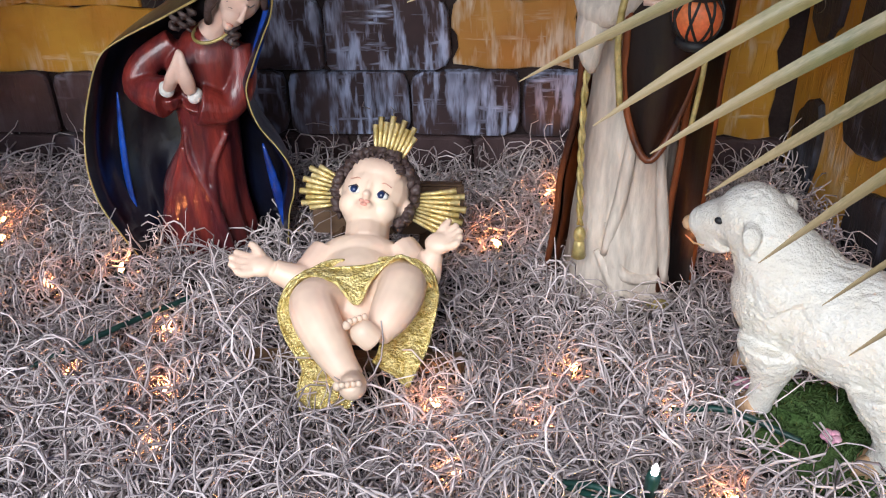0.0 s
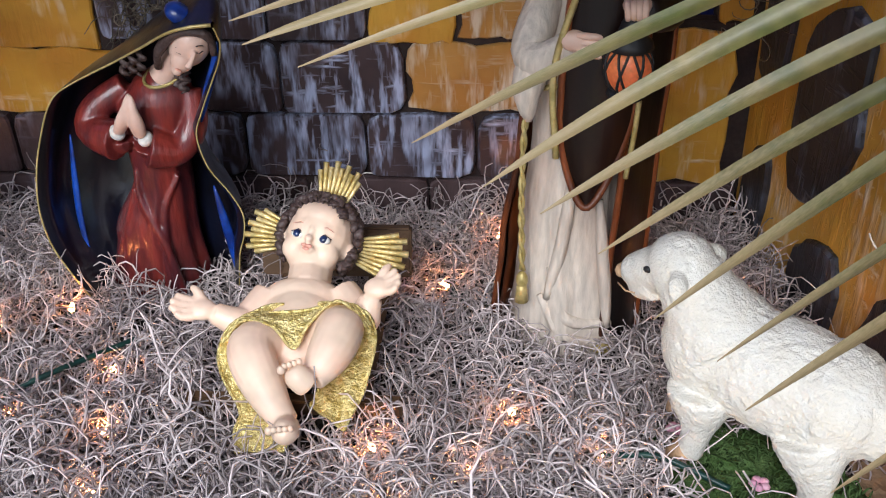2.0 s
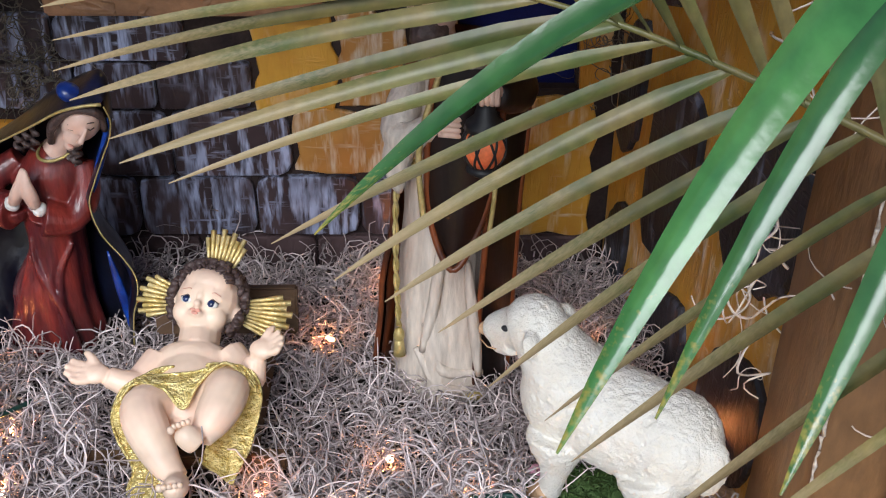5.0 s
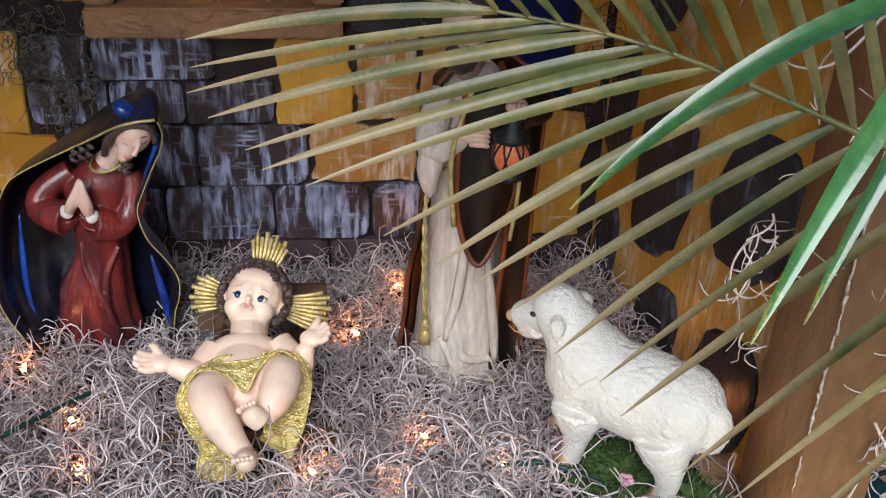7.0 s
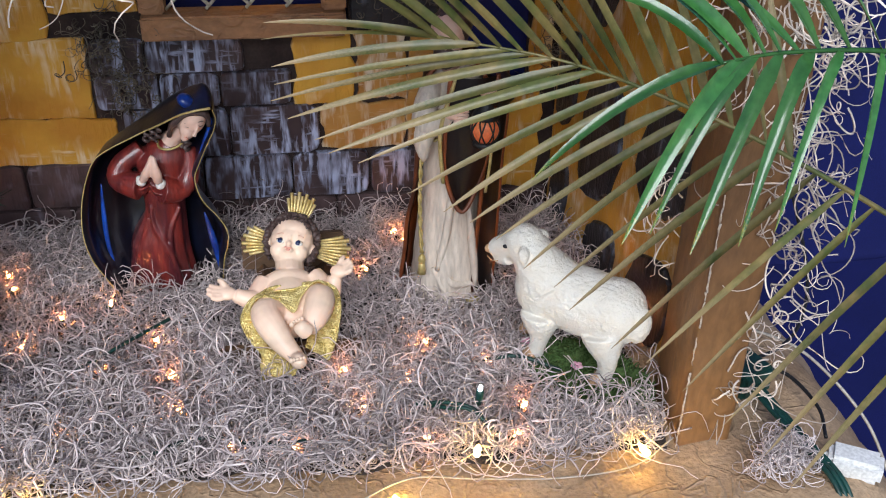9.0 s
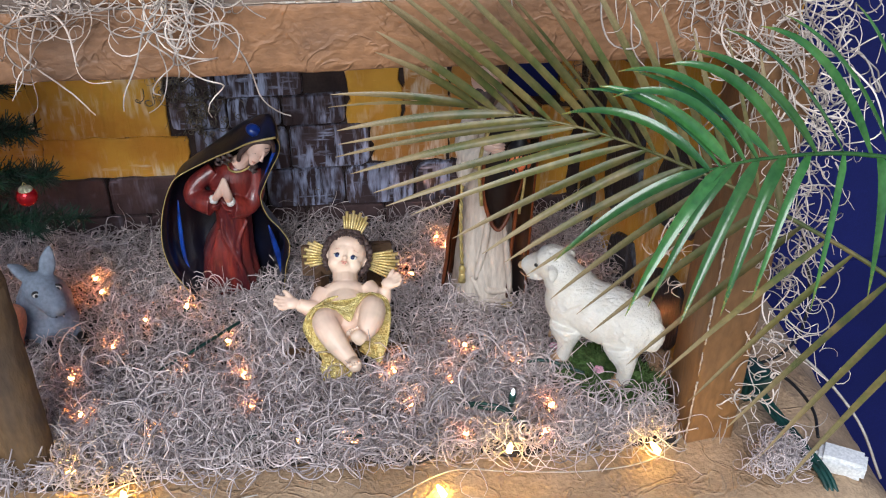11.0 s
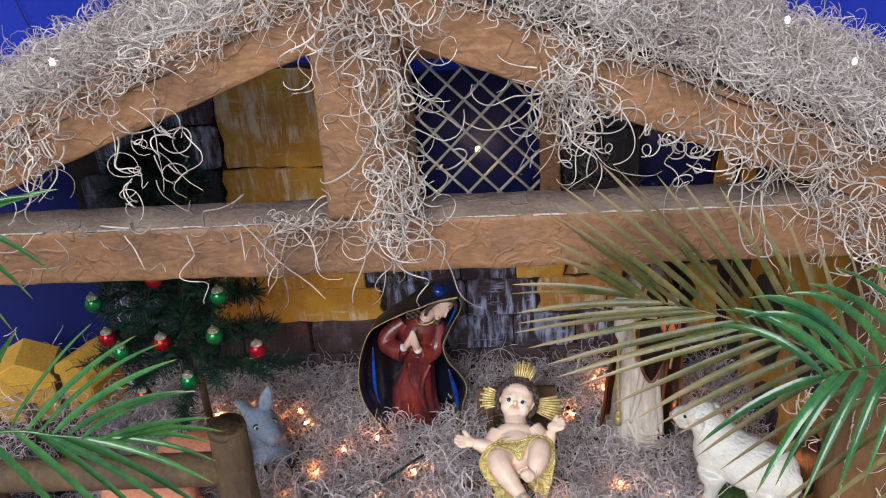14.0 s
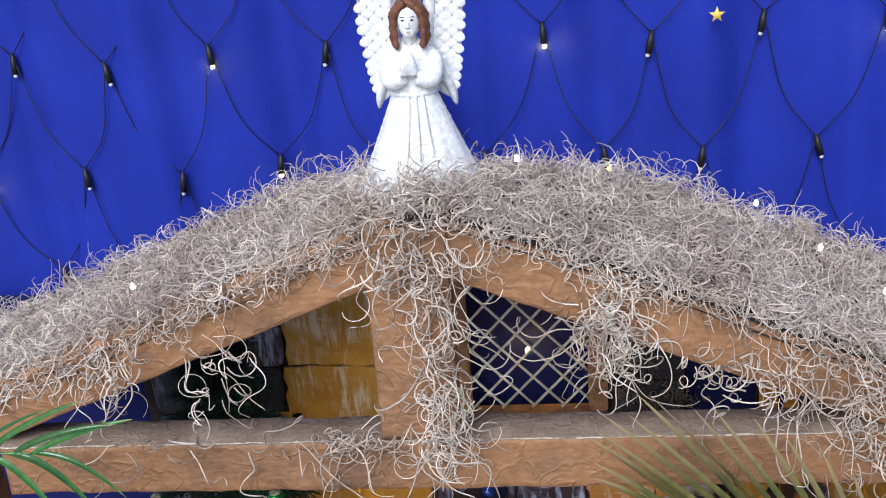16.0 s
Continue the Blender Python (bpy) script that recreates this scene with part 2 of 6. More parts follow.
LEAF = palm("palm_green", (0.026, 0.105, 0.026), (0.05, 0.15, 0.035), (0.30, 0.24, 0.05), 0.90, 1.05, 0.22, 0.25)
LEAF_DRY = palm("palm_drying", (0.065, 0.080, 0.021), (0.165, 0.125, 0.043), (0.33, 0.24, 0.13), 0.5, 1.0, 0.4, 0.0)
NEEDLE = mat("tinsel_needles", (0.004, 0.022, 0.013), (0.012, 0.050, 0.027), 30, 0.45, 0.0, 200, vary=0.6)
BALL_RED = mat("red_bauble", (0.5, 0.015, 0.02), (0.4, 0.01, 0.015), 20, 0.15, 0.0, metal=0.6)
BALL_GREEN = mat("green_bauble", (0.02, 0.28, 0.08), (0.015, 0.2, 0.05), 20, 0.15, 0.0, metal=0.6)
GLITTER = mat("glitter_cap", (0.62, 0.60, 0.42), (0.36, 0.34, 0.22), 300, 0.35, 0.8, 500, metal=0.6)
HOUSE = mat("house_ochre", (0.6, 0.34, 0.05), (0.5, 0.26, 0.04), 25, 0.6, 0.3)
STAR = mat("yellow_star", (0.85, 0.62, 0.12), (0.7, 0.48, 0.08), 60, 0.4, 0.1)
CONCRETE = mat("grey_floor", (0.28, 0.28, 0.28), (0.22, 0.22, 0.22), 4, 0.85, 0.2)


# ---- mesh tools ----
class Shape:
    """Collects verts and faces of one mesh, with a material slot for each face."""

    def __init__(self):
        self.v, self.f, self.s = [], [], []

    def grid(self, rings, slot=0, wrap=True, cap=True):
        o, k, n = len(self.v), len(rings[0]), len(rings)
        for r in rings:
            self.v += [tuple(p) for p in r]
        for i in range(n - 1):
            for j in range(k if wrap else k - 1):
                a, b = o + i * k + j, o + i * k + (j + 1) % k
                self.f.append((a, b, b + k, a + k))
                self.s.append(slot)
        if cap and wrap:
            self.f += [tuple(range(o + k - 1, o - 1, -1)), tuple(range(o + (n - 1) * k, o + n * k))]
            self.s += [slot, slot]
        return self

    def tube(self, pts, radii, slot=0, seg=8, flat=1.0):
        pts = [Vector(p) for p in pts]
        if not hasattr(radii, "__len__"):
            radii = [radii] * len(pts)
        rings, side = [], None
        for i, p in enumerate(pts):
            d = (pts[min(i + 1, len(pts) - 1)] - pts[max(i - 1, 0)]).normalized()
            if side is None:
                side = d.cross(Vector((0, 0, 1)) if abs(d.z) < 0.9 else Vector((0, 1, 0))).normalized()
            side = (side - d * side.dot(d)).normalized()
            up = side.cross(d)
            rings.append([p + (side * math.cos(a) + up * math.sin(a) * flat) * radii[i] for a in [2 * math.pi * j / seg for j in range(seg)]])
        return self.grid(rings, slot)

    def ball(self, c, r, slot=0, rot=None, seg=16, bumps=None):
        c = Vector(c)
        r = Vector(r) if hasattr(r, "__len__") else Vector((r, r, r))
        rings = []
        for i in range(seg // 2 + 1):
            phi = math.pi * min(max(i / (seg // 2), 0.02), 0.98)
            ring = []
            for j in range(seg):
                a = 2 * math.pi * j / seg
                p = Vector((math.sin(phi) * math.cos(a) * r.x, math.sin(phi) * math.sin(a) * r.y, -math.cos(phi) * r.z))
                if bumps:
                    p *= 1 + bumps(p + c)
                if rot:
                    p = rot @ p
                ring.append(c + p)
            rings.append(ring)
        return self.grid(rings, slot)

    def box(self, c, size, slot=0, rot=None, bevel=0.0):
        bm = bmesh.new()
        bmesh.ops.create_cube(bm, size=1.0)
        for v in bm.verts:
            v.co = Vector((v.co.x * size[0], v.co.y * size[1], v.co.z * size[2]))
        if bevel:
            bmesh.ops.bevel(bm, geom=bm.edges[:], offset=bevel, segments=2, affect="EDGES")
        o = len(self.v)
        bm.verts.index_update()
        for v in bm.verts:
            p = rot @ v.co if rot else v.co
            self.v.append(tuple(p + Vector(c)))
        for f in bm.faces:
            self.f.append(tuple(o + v.index for v in f.verts))
            self.s.append(slot)
        bm.free()
        return self

    def prism(self, outline, depth, slot=0, bevel=0.0):
        """outline: (x, z) points; the front stands at y = 0, the back at y = depth; the front edge is chamfered."""
        n, c = len(outline), Vector((sum(p[0] for p in outline) / len(outline), 0, sum(p[1] for p in outline) / len(outline)))
        rings = []
        for y, k in ((depth, 0.0), (bevel, 0.0), (0.0, bevel)):
            ring = []
            for x, z in outline:
                p = Vector((x, y, z))
                q = c - Vector((x, 0, z))
                if k and q.length > 0:
                    p += q.normalized() * k
                ring.append(p)
            rings.append(ring)
        return self.grid(rings, slot)

    def fuse(self, other, voxel, slot=0, soft=4):
        """Adds another shape with its pieces grown together into one skin."""
        ob = new("skin", other.mesh("skin", []))
        mod = ob.modifiers.new("remesh", "REMESH")
        mod.mode, mod.voxel_size = "VOXEL", voxel
        mod = ob.modifiers.new("smooth", "SMOOTH")
        mod.factor, mod.iterations = 0.5, soft
        me = bpy.data.meshes.new_from_object(ob.evaluated_get(bpy.context.evaluated_depsgraph_get()))
        o = len(self.v)
        self.v += [tuple(v.co) for v in me.vertices]
        self.f += [tuple(o + i for i in p.vertices) for p in me.polygons]
        self.s += [slot] * len(me.polygons)
        bpy.data.objects.remove(ob)
        bpy.data.meshes.remove(me)
        return self

    def mesh(self, name, mats, smooth=True):
        me = bpy.data.meshes.new(name)
        me.from_pydata(self.v, [], self.f)
        for m in mats if isinstance(mats, (list, tuple)) else [mats]:
            me.materials.append(m)
        me.polygons.foreach_set("material_index", self.s)
        me.polygons.foreach_set("use_smooth", [smooth] * len(self.f))
        me.update()
        return me


def thing(name, shape, mats, label, category, at=None, group="", kind="", smooth=True):
    ob = new(name, shape.mesh(name, mats, smooth) if shape else None)
    if at:
        ob.matrix_world = at
    return tagged(ob, label, category, group, kind)


def part(name, shape, mats, parent, label="", smooth=True):
    ob = new(name, shape.mesh(name, mats, smooth))
    ob.parent = parent
    if label:
        ob["label"] = label
    return ob


def lerp(a, b, t):
    return a + (b - a) * t


def table(rows, z):
    """Values between rows of (z, ...), in order of z."""
    if z <= rows[0][0]:
        return rows[0][1:]
    for a, b in zip(rows, rows[1:]):
        if z <= b[0]:
            t = (z - a[0]) / (b[0] - a[0])
            t = t * t * (3 - 2 * t)
            return [lerp(p, q, t) for p, q in zip(a[1:], b[1:])]
    return rows[-1][1:]


def spline(pts, n):
    """n points on a smooth line through pts."""
    pts = [Vector(p) for p in pts]
    p = [pts[0] * 2 - pts[1], *pts, pts[-1] * 2 - pts[-2]]
    out = []
    for i in range(n):
        u = i / (n - 1) * (len(pts) - 1)
        k = min(int(u), len(pts) - 2)
        t = u - k
        a, b, c, d = p[k:k + 4]
        out.append(0.5 * (2 * b + (c - a) * t + (2 * a - 5 * b + 4 * c - d) * t * t + (3 * b - a - 3 * c + d) * t ** 3))
    return out


RNG = np.random.default_rng(7)


def strands(name, starts, ways, length, radius, curl, mats, sag=0.0, steps=8, floor=None):
    """Curly fibres as one mesh of three-sided tubes. starts, ways: (n, 3); length: (low, high)."""
    n = len(starts)
    long = RNG.uniform(*length, n)
    d = ways / np.linalg.norm(ways, axis=1, keepdims=True)
    spin = RNG.normal(size=(n, 3)) * curl
    p = np.array(starts, float)
    pts, dirs = [p.copy()], [d.copy()]
    for i in range(steps):
        spin += RNG.normal(size=(n, 3)) * curl * 0.5
        d = d + np.cross(spin, d) / steps
        d[:, 2] -= sag / steps
        d /= np.linalg.norm(d, axis=1, keepdims=True)
        p = p + d * (long / steps)[:, None]
        if floor is not None:
            low = floor(p)
            p[:, 2] = np.maximum(p[:, 2], low)
        pts.append(p.copy())
        dirs.append(d.copy())
    pts, dirs = np.stack(pts, 1), np.stack(dirs, 1)
    ref = RNG.normal(size=(n, 1, 3))
    a = np.cross(dirs, ref)
    a /= np.linalg.norm(a, axis=2, keepdims=True) + 1e-9
    b = np.cross(dirs, a)
    r = (radius * RNG.uniform(0.6, 1.35, n))[:, None, None] * np.linspace(1.0, 0.55, steps + 1)[None, :, None]
    ring = [pts + (a * math.cos(q) + b * math.sin(q)) * r for q in (0, 2.094, 4.189)]
    verts = np.stack(ring, 2).reshape(-1, 3)
    k = steps + 1
    base = (np.arange(n)[:, None, None] * k + np.arange(steps)[None, :, None]) * 3
    j = np.arange(3)[None, None, :]
    q = np.stack([base + j, base + (j + 1) % 3, base + 3 + (j + 1) % 3, base + 3 + j], -1).reshape(-1, 4)
    me = bpy.data.meshes.new(name)
    me.vertices.add(len(verts))
    me.vertices.foreach_set("co", verts.astype(np.float32).ravel())
    me.loops.add(q.size)
    me.loops.foreach_set("vertex_index", q.astype(np.int32).ravel())
    me.polygons.add(len(q))
    me.polygons.foreach_set("loop_start", np.arange(0, q.size, 4, dtype=np.int32))
    me.polygons.foreach_set("use_smooth", np.ones(len(q), bool))
    me.materials.append(mats)
    me.update(calc_edges=True)
    return me


def floor_z(x, y):
    """The moss bed's height: it sinks gently towards the back wall and swells here and there."""
    return 0.028 - 0.075 * (y - 0.95) + 0.006 * np.sin(x * 17 + 1) * np.cos(y * 13) + 0.004 * np.sin(x * 41 + y * 29)


# ---- the setting ----
def sheet(x0, x1, y0, y1, nx, ny, fn, slot=0):
    s = Shape()
    s.grid([[(lerp(x0, x1, i / nx), lerp(y0, y1, j / ny), fn(lerp(x0, x1, i / nx), lerp(y0, y1, j / ny))) for i in range(nx + 1)] for j in range(ny + 1)], slot, wrap=False)
    return s


thing("ground", sheet(-40, 40, -40, 40, 4, 4, lambda x, y: -0.85), CONCRETE, "plain grey concrete ground under the display", "ground", kind="structure")


def paper_z(x, y):
    """Kraft paper: level under the moss, in crumpled folds at the front and a mound beside the post."""
    fold = 0.012 * noise.noise((x * 9, y * 9, 0)) + 0.008 * abs(noise.noise((x * 22, y * 22, 4)))
    edge = max(0.0, (x - 0.80) / 0.12) + max(0.0, (0.74 - y) / 0.1) + max(0.0, (-0.80 - x) / 0.1)
    return -0.004 - 0.075 * (y - 0.95) + fold - 0.12 * edge ** 2


thing("kraft_paper_ground", sheet(-0.95, 0.93, 0.62, 1.47, 90, 44, paper_z), KRAFT, "crumpled brown kraft paper laid under the nativity scene", "paper", kind="structure")
thing("tablecloth", sheet(-2.2, 2.4, 0.1, 1.49, 40, 20, lambda x, y: -0.2 + 0.008 * math.sin(x * 14 + y * 5)), NAVY, "dark navy blue cloth covering the table below", "tablecloth", kind="structure")
# Dark sheet under the loose strands; its colour stands for shade in the gaps.
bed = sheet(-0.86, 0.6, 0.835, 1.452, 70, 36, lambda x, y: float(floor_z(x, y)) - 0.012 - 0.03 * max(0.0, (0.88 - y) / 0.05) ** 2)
thing("moss_shade_sheet", bed, MOSS_GAP_SHADE, "near-black sheet giving the shade between the loose moss strands", "moss", kind="structure")


def fold_y(x, z):
    return 1.565 + 0.026 * math.sin(x * 13 + 0.6 * math.sin(x * 5)) + 0.009 * math.sin(x * 37 + z) + 0.006 * math.sin(x * 61 + 2 * z) + (0.012 if 0.06 < x < 0.085 else 0.0)


curtain = Shape()
curtain.grid([[(x, fold_y(x, z), z) for x in np.linspace(-2.2, 2.4, 240)] for z in np.linspace(-0.84, 2.3, 14)], wrap=False)
thing("curtain_backdrop", curtain, BLUE, "bright royal blue cloth hung in soft folds behind", "curtain", kind="structure")

# Navy sheets added in front of the curtain; their colour gives its shaded lower part.
for x0, x1 in ((0.0, 2.4), (-2.2, 0.0)):
    drape = Shape()
    drape.grid([[(x, 1.502 + 0.008 * math.sin(x * 17 + z), z) for x in np.linspace(x0, x1, 60)] for z in np.linspace(-0.84, 0.6, 10)], wrap=False)
    thing("shade_drape", drape, NAVY, "dark navy sheet added for the shaded lower part of the curtain", "curtain", kind="structure")

# ---- back wall of painted card, with a window and an opening ----
WY = 1.455
wall = thing("wall_back", None, None, "painted card wall of dark bricks and ochre plaster", "wall", kind="structure")


def panel(x0, x1, z0, z1, m, name="panel", proud=0.0, label=""):
    s = Shape().box(((x0 + x1) / 2, WY + 0.012 - proud / 2, (z0 + z1) / 2), (x1 - x0, 0.02 + proud, z1 - z0), bevel=0.002)
    return part(name, s, m, wall, label, smooth=False)


panel(-0.66, -0.043, -0.06, 0.64, GROUT)
panel(0.257, 0.40, -0.06, 0.64, GROUT)
panel(-0.043, 0.257, -0.06, 0.305, GROUT)
panel(0.40, 0.60, -0.06, 0.21, GROUT)
panel(0.535, 0.60, 0.21, 0.64, GROUT)


def plaster(x0, x1, z0, z1, m, seed):
    """A field of ochre plaster with an uneven outline."""
    r = random.Random(seed)
    pts = []
    n = 7
    for (ax, az), (bx, bz) in (((x0, z0), (x1, z0)), ((x1, z0), (x1, z1)), ((x1, z1), (x0, z1)), ((x0, z1), (x0, z0))):
        for i in range(n):
            t = i / n
            pts.append((lerp(ax, bx, t) + r.uniform(-0.005, 0.005), lerp(az, bz, t) + r.uniform(-0.004, 0.004)))
    ob = part("plaster_field", Shape().prism(pts, 0.006, bevel=0.002), m, wall, smooth=False)
    ob.location = (0, WY - 0.004, 0)


plaster(-0.50, -0.345, 0.098, 0.345, YELLOW, 1)
plaster(-0.345, -0.10, 0.098, 0.175, YELLOW, 2)
plaster(-0.345, -0.13, 0.177, 0.30, YELLOW, 3)
plaster(-0.37, -0.175, 0.302, 0.445, YELLOW, 4)
plaster(-0.36, -0.175, 0.447, 0.635, YELLOW, 5)
plaster(-0.173, -0.045, 0.34, 0.63, YELLOW, 6)
plaster(0.172, 0.262, 0.185, 0.297, YELLOW, 7)
plaster(0.212, 0.345, 0.105, 0.184, WHITEWASH, 8)
plaster(0.347, 0.398, 0.105, 0.30, WHITEWASH, 9)
plaster(0.402, 0.56, 0.02, 0.20, YELLOW, 10)
plaster(0.265, 0.345, 0.19, 0.30, WHITEWASH, 11)
plaster(0.538, 0.575, 0.21, 0.62, YELLOW, 12)


def brick_mesh(w, h, seed):
    r = random.Random(seed)
    c = min(w, h) * 0.2
    pts = []
    for sx, sz, a0 in ((1, -1, -90), (1, 1, 0), (-1, 1, 90), (-1, -1, 180)):
        k = c * r.uniform(0.3, 1.2)
        for a in (0, 45, 90):
            q = radians(a0 + a)
            pts.append((sx * (w / 2 - k) + k * math.cos(q) + r.uniform(-0.001, 0.001), sz * (h / 2 - k) + k * math.sin(q) + r.uniform(-0.001, 0.001)))
    return pts


def brick(x0, x1, z0, z1, m, seed, proud=0.011):
    s = Shape().prism(brick_mesh(x1 - x0 - 0.003, z1 - z0 - 0.003, seed), 0.012, bevel=0.0025)
    ob = part("brick", s, m, wall, smooth=False)
    ob.location = ((x0 + x1) / 2, WY + 0.002 - proud, (z0 + z1) / 2)
    return ob


def course(z0, z1, joints, m, seed, proud=0.011):
    for i, (a, b) in enumerate(zip(joints, joints[1:])):
        brick(a, b, z0, z1, m, seed * 50 + i, proud)


course(-0.06, 0.021, (-0.64, -0.50, -0.36, -0.19, -0.06, 0.09, 0.23, 0.36, 0.47, 0.58), BRICK_BROWN, 1)
course(0.021, 0.10, (-0.64, -0.53, -0.39, -0.249, -0.115), BRICK_BROWN, 2)
course(0.021, 0.102, (-0.115, 0.022, 0.16, 0.285, 0.40), BRICK, 3)
course(0.102, 0.187, (-0.09, -0.02, 0.069, 0.208), BRICK, 4)
course(0.187, 0.245, (-0.125, -0.03, 0.06, 0.168), BRICK, 5)
course(0.245, 0.30, (-0.125, -0.045, 0.1), BRICK, 6)
course(0.1, 0.2, (-0.64, -0.505), BRICK, 7)
course(0.2, 0.345, (-0.64, -0.57, -0.502), STONE, 8)
course(0.35, 0.45, (-0.64, -0.53, -0.455, -0.375), STONE, 9)
course(0.45, 0.54, (-0.60, -0.50, -0.365), BRICK, 10)
course(0.54, 0.63, (-0.56, -0.47, -0.365), BRICK, 11)
course(0.305, 0.40, (0.258, 0.398), STONE, 12)
course(0.40, 0.50, (0.258, 0.33, 0.398), STONE, 13)
course(0.50, 0.60, (0.258, 0.398), STONE, 14)

# window with a diagonal lattice
window = thing("window_1", None, None, "small window with white diagonal lattice in a brown frame", "window", kind="structure")
part("sill", Shape().box((0.106, WY - 0.006, 0.322), (0.294, 0.045, 0.036), bevel=0.003), CARD, window, "brown card sill", smooth=False)
part("frame_post", Shape().box((-0.024, WY - 0.002, 0.495), (0.036, 0.035, 0.308), bevel=0.003), CARD, window, smooth=False)
part("frame_post", Shape().box((0.236, WY - 0.002, 0.495), (0.036, 0.035, 0.308), bevel=0.003), CARD, window, smooth=False)
part("frame_head", Shape().box((0.106, WY - 0.002, 0.665), (0.294, 0.035, 0.03), bevel=0.003), CARD, window, smooth=False)
WX0, WX1, WZ0, WZ1 = -0.006, 0.218, 0.342, 0.65
for sign in (1, -1):
    for k in range(-8, 10):
        c = k * 0.062
        pts = []
        for i in range(40):
            x = lerp(WX0, WX1, i / 39)
            z = WZ0 + c + sign * (x - WX0) * 1.08 + (0 if sign > 0 else 0.012)
            if WZ0 <= z <= WZ1:
                pts.append((x, WY - 0.002 + 0.0015 * sign, z))
        if len(pts) > 2:
            part("lattice_bar", Shape().tube([pts[0], pts[len(pts) // 2], pts[-1]], 0.0026, seg=6), LATTICE, window)

# right side wall: ochre card with dark painted stones
side = thing("wall_side", None, None, "ochre painted card side wall with dark grey stones", "wall", kind="structure")
SA, SB = Vector((0.575, 1.45, 0)), Vector((0.655, 0.90, 0))
sdir = (SB - SA).normalized()
srot = Matrix.Rotation(math.atan2(sdir.y, sdir.x), 3, "Z")
part("panel", Shape().box((SA + SB) / 2 + Vector((0.012, 0, 0.33)), ((SB - SA).length, 0.012, 0.78), rot=srot, bevel=0.002), YELLOW, side, smooth=False)


def blob(s0, s1, z0, z1, seed):
    r = random.Random(seed)
    pts = []
    for i in range(18):
        a = 2 * math.pi * i / 18
        k = 1 + 0.16 * math.sin(2 * a + r.uniform(-0.4, 0.4)) + r.uniform(-0.05, 0.05)
        ca, sa = math.cos(a), math.sin(a)
        ca, sa = math.copysign(abs(ca) ** 0.75, ca), math.copysign(abs(sa) ** 0.75, sa)
        pts.append(((s1 - s0) / 2 * ca * k, (z1 - z0) / 2 * sa * k))
    ob = part("stone", Shape().prism(pts, 0.01, bevel=0.003), STONE, side, smooth=False)
    p = SA + sdir * ((s0 + s1) / 2)
    ob.matrix_basis = Matrix.Translation((p.x - 0.0, p.y - 0.004, (z0 + z1) / 2)) @ srot.to_4x4()


blob(0.02, 0.085, -0.03, 0.10, 1)
blob(0.12, 0.25, 0.10, 0.30, 2)
blob(0.17, 0.27, -0.03, 0.085, 3)
blob(0.02, 0.09, 0.16, 0.32, 4)
blob(0.32, 0.44, -0.02, 0.13, 5)
blob(0.31, 0.45, 0.19, 0.34, 6)
blob(0.08, 0.20, 0.36, 0.52, 7)

# ---- the stable's frame ----
def plank(name, a, b, w, h, label, category="beam", mats=(CARD,), wrinkles=0, seed=0):
    """A boxed card member from a to b (in the x-z plane), w deep in y and h high; its skin is a little wrinkled."""
    a, b = Vector(a), Vector(b)
    d = (b - a).normalized()
    up = Vector((0, 1, 0)).cross(d) * -1
    if up.z < 0 or (abs(up.z) < 0.01 and up.x > 0):
        up = -up
    s = Shape()
    n = max(12, int((b - a).length / 0.009))
    rings = []
    k = 0.0025
    prof = [(-w / 2 + k, -h / 2), (w / 2 - k, -h / 2), (w / 2, -h / 2 + k), (w / 2, 0), (w / 2, h / 2 - k), (w / 2 - k, h / 2), (-w / 2 + k, h / 2), (-w / 2, h / 2 - k), *[(-w / 2, h * (0.38 - 0.095 * i)) for i in range(9)], (-w / 2, -h / 2 + k)]
    for i in range(n + 1):
        p = lerp(a, b, i / n)
        ring = []
        for v, u in prof:
            q = p + Vector((0, v, 0)) + up * u
            e = q * 22 + Vector((seed, 0, 0))
            q += Vector((0, 1, 0.4)) * (0.0028 * noise.noise(e) + 0.0016 * abs(noise.noise(e * 2.3)))
            ring.append(q)
        rings.append(ring)
    s.grid(rings)
    ob = thing(name, None, None, label, category)
    body = part("body", s, list(mats), ob)
    if len(mats) > 1:
        for f in body.data.polygons:
            if f.normal.z > 0.7:
                f.material_index = 1
    return ob, a, b, up, w, h


def seam(ob, pts, seed=0):
    """A frayed line along a fold of the card."""
    r = random.Random(seed)
    line = spline(pts, 90)
    s = Shape()
    i = 0
    while i < len(line) - 3:
        k = r.randint(2, 6)
        seg = [p + Vector((r.uniform(-0.0008, 0.0008), 0, r.uniform(-0.001, 0.001))) for p in line[i:i + k + 1]]
        if len(seg) > 2:
            s.tube(seg, [r.uniform(0.0005, 0.0017) for _ in seg], seg=5)
        i += k + (r.randint(1, 2) if r.random() < 0.35 else 0)
    part("frayed_seam", s, SEAM, ob)


beam, *_ = plank("cross_beam", (-0.62, 0.912, 0.611), (0.66, 0.912, 0.611), 0.064, 0.08, "long brown card cross beam with a frayed top seam", mats=(CARD, CARD_TOP), seed=3)
seam(beam, [(-0.62, 0.879, 0.6515), (-0.2, 0.879, 0.652), (0.2, 0.879, 0.651), (0.65, 0.879, 0.652)], 1)
plank("king_post", (-0.025, 0.905, 0.652), (-0.022, 0.905, 0.955), 0.05, 0.105, "upright brown card post in the middle of the gable", "post", seed=5)
plank("rafter", (-0.66, 0.915, 0.683), (-0.02, 0.915, 0.937), 0.055, 0.078, "sloping brown card rafter under roof moss", "rafter", seed=7)
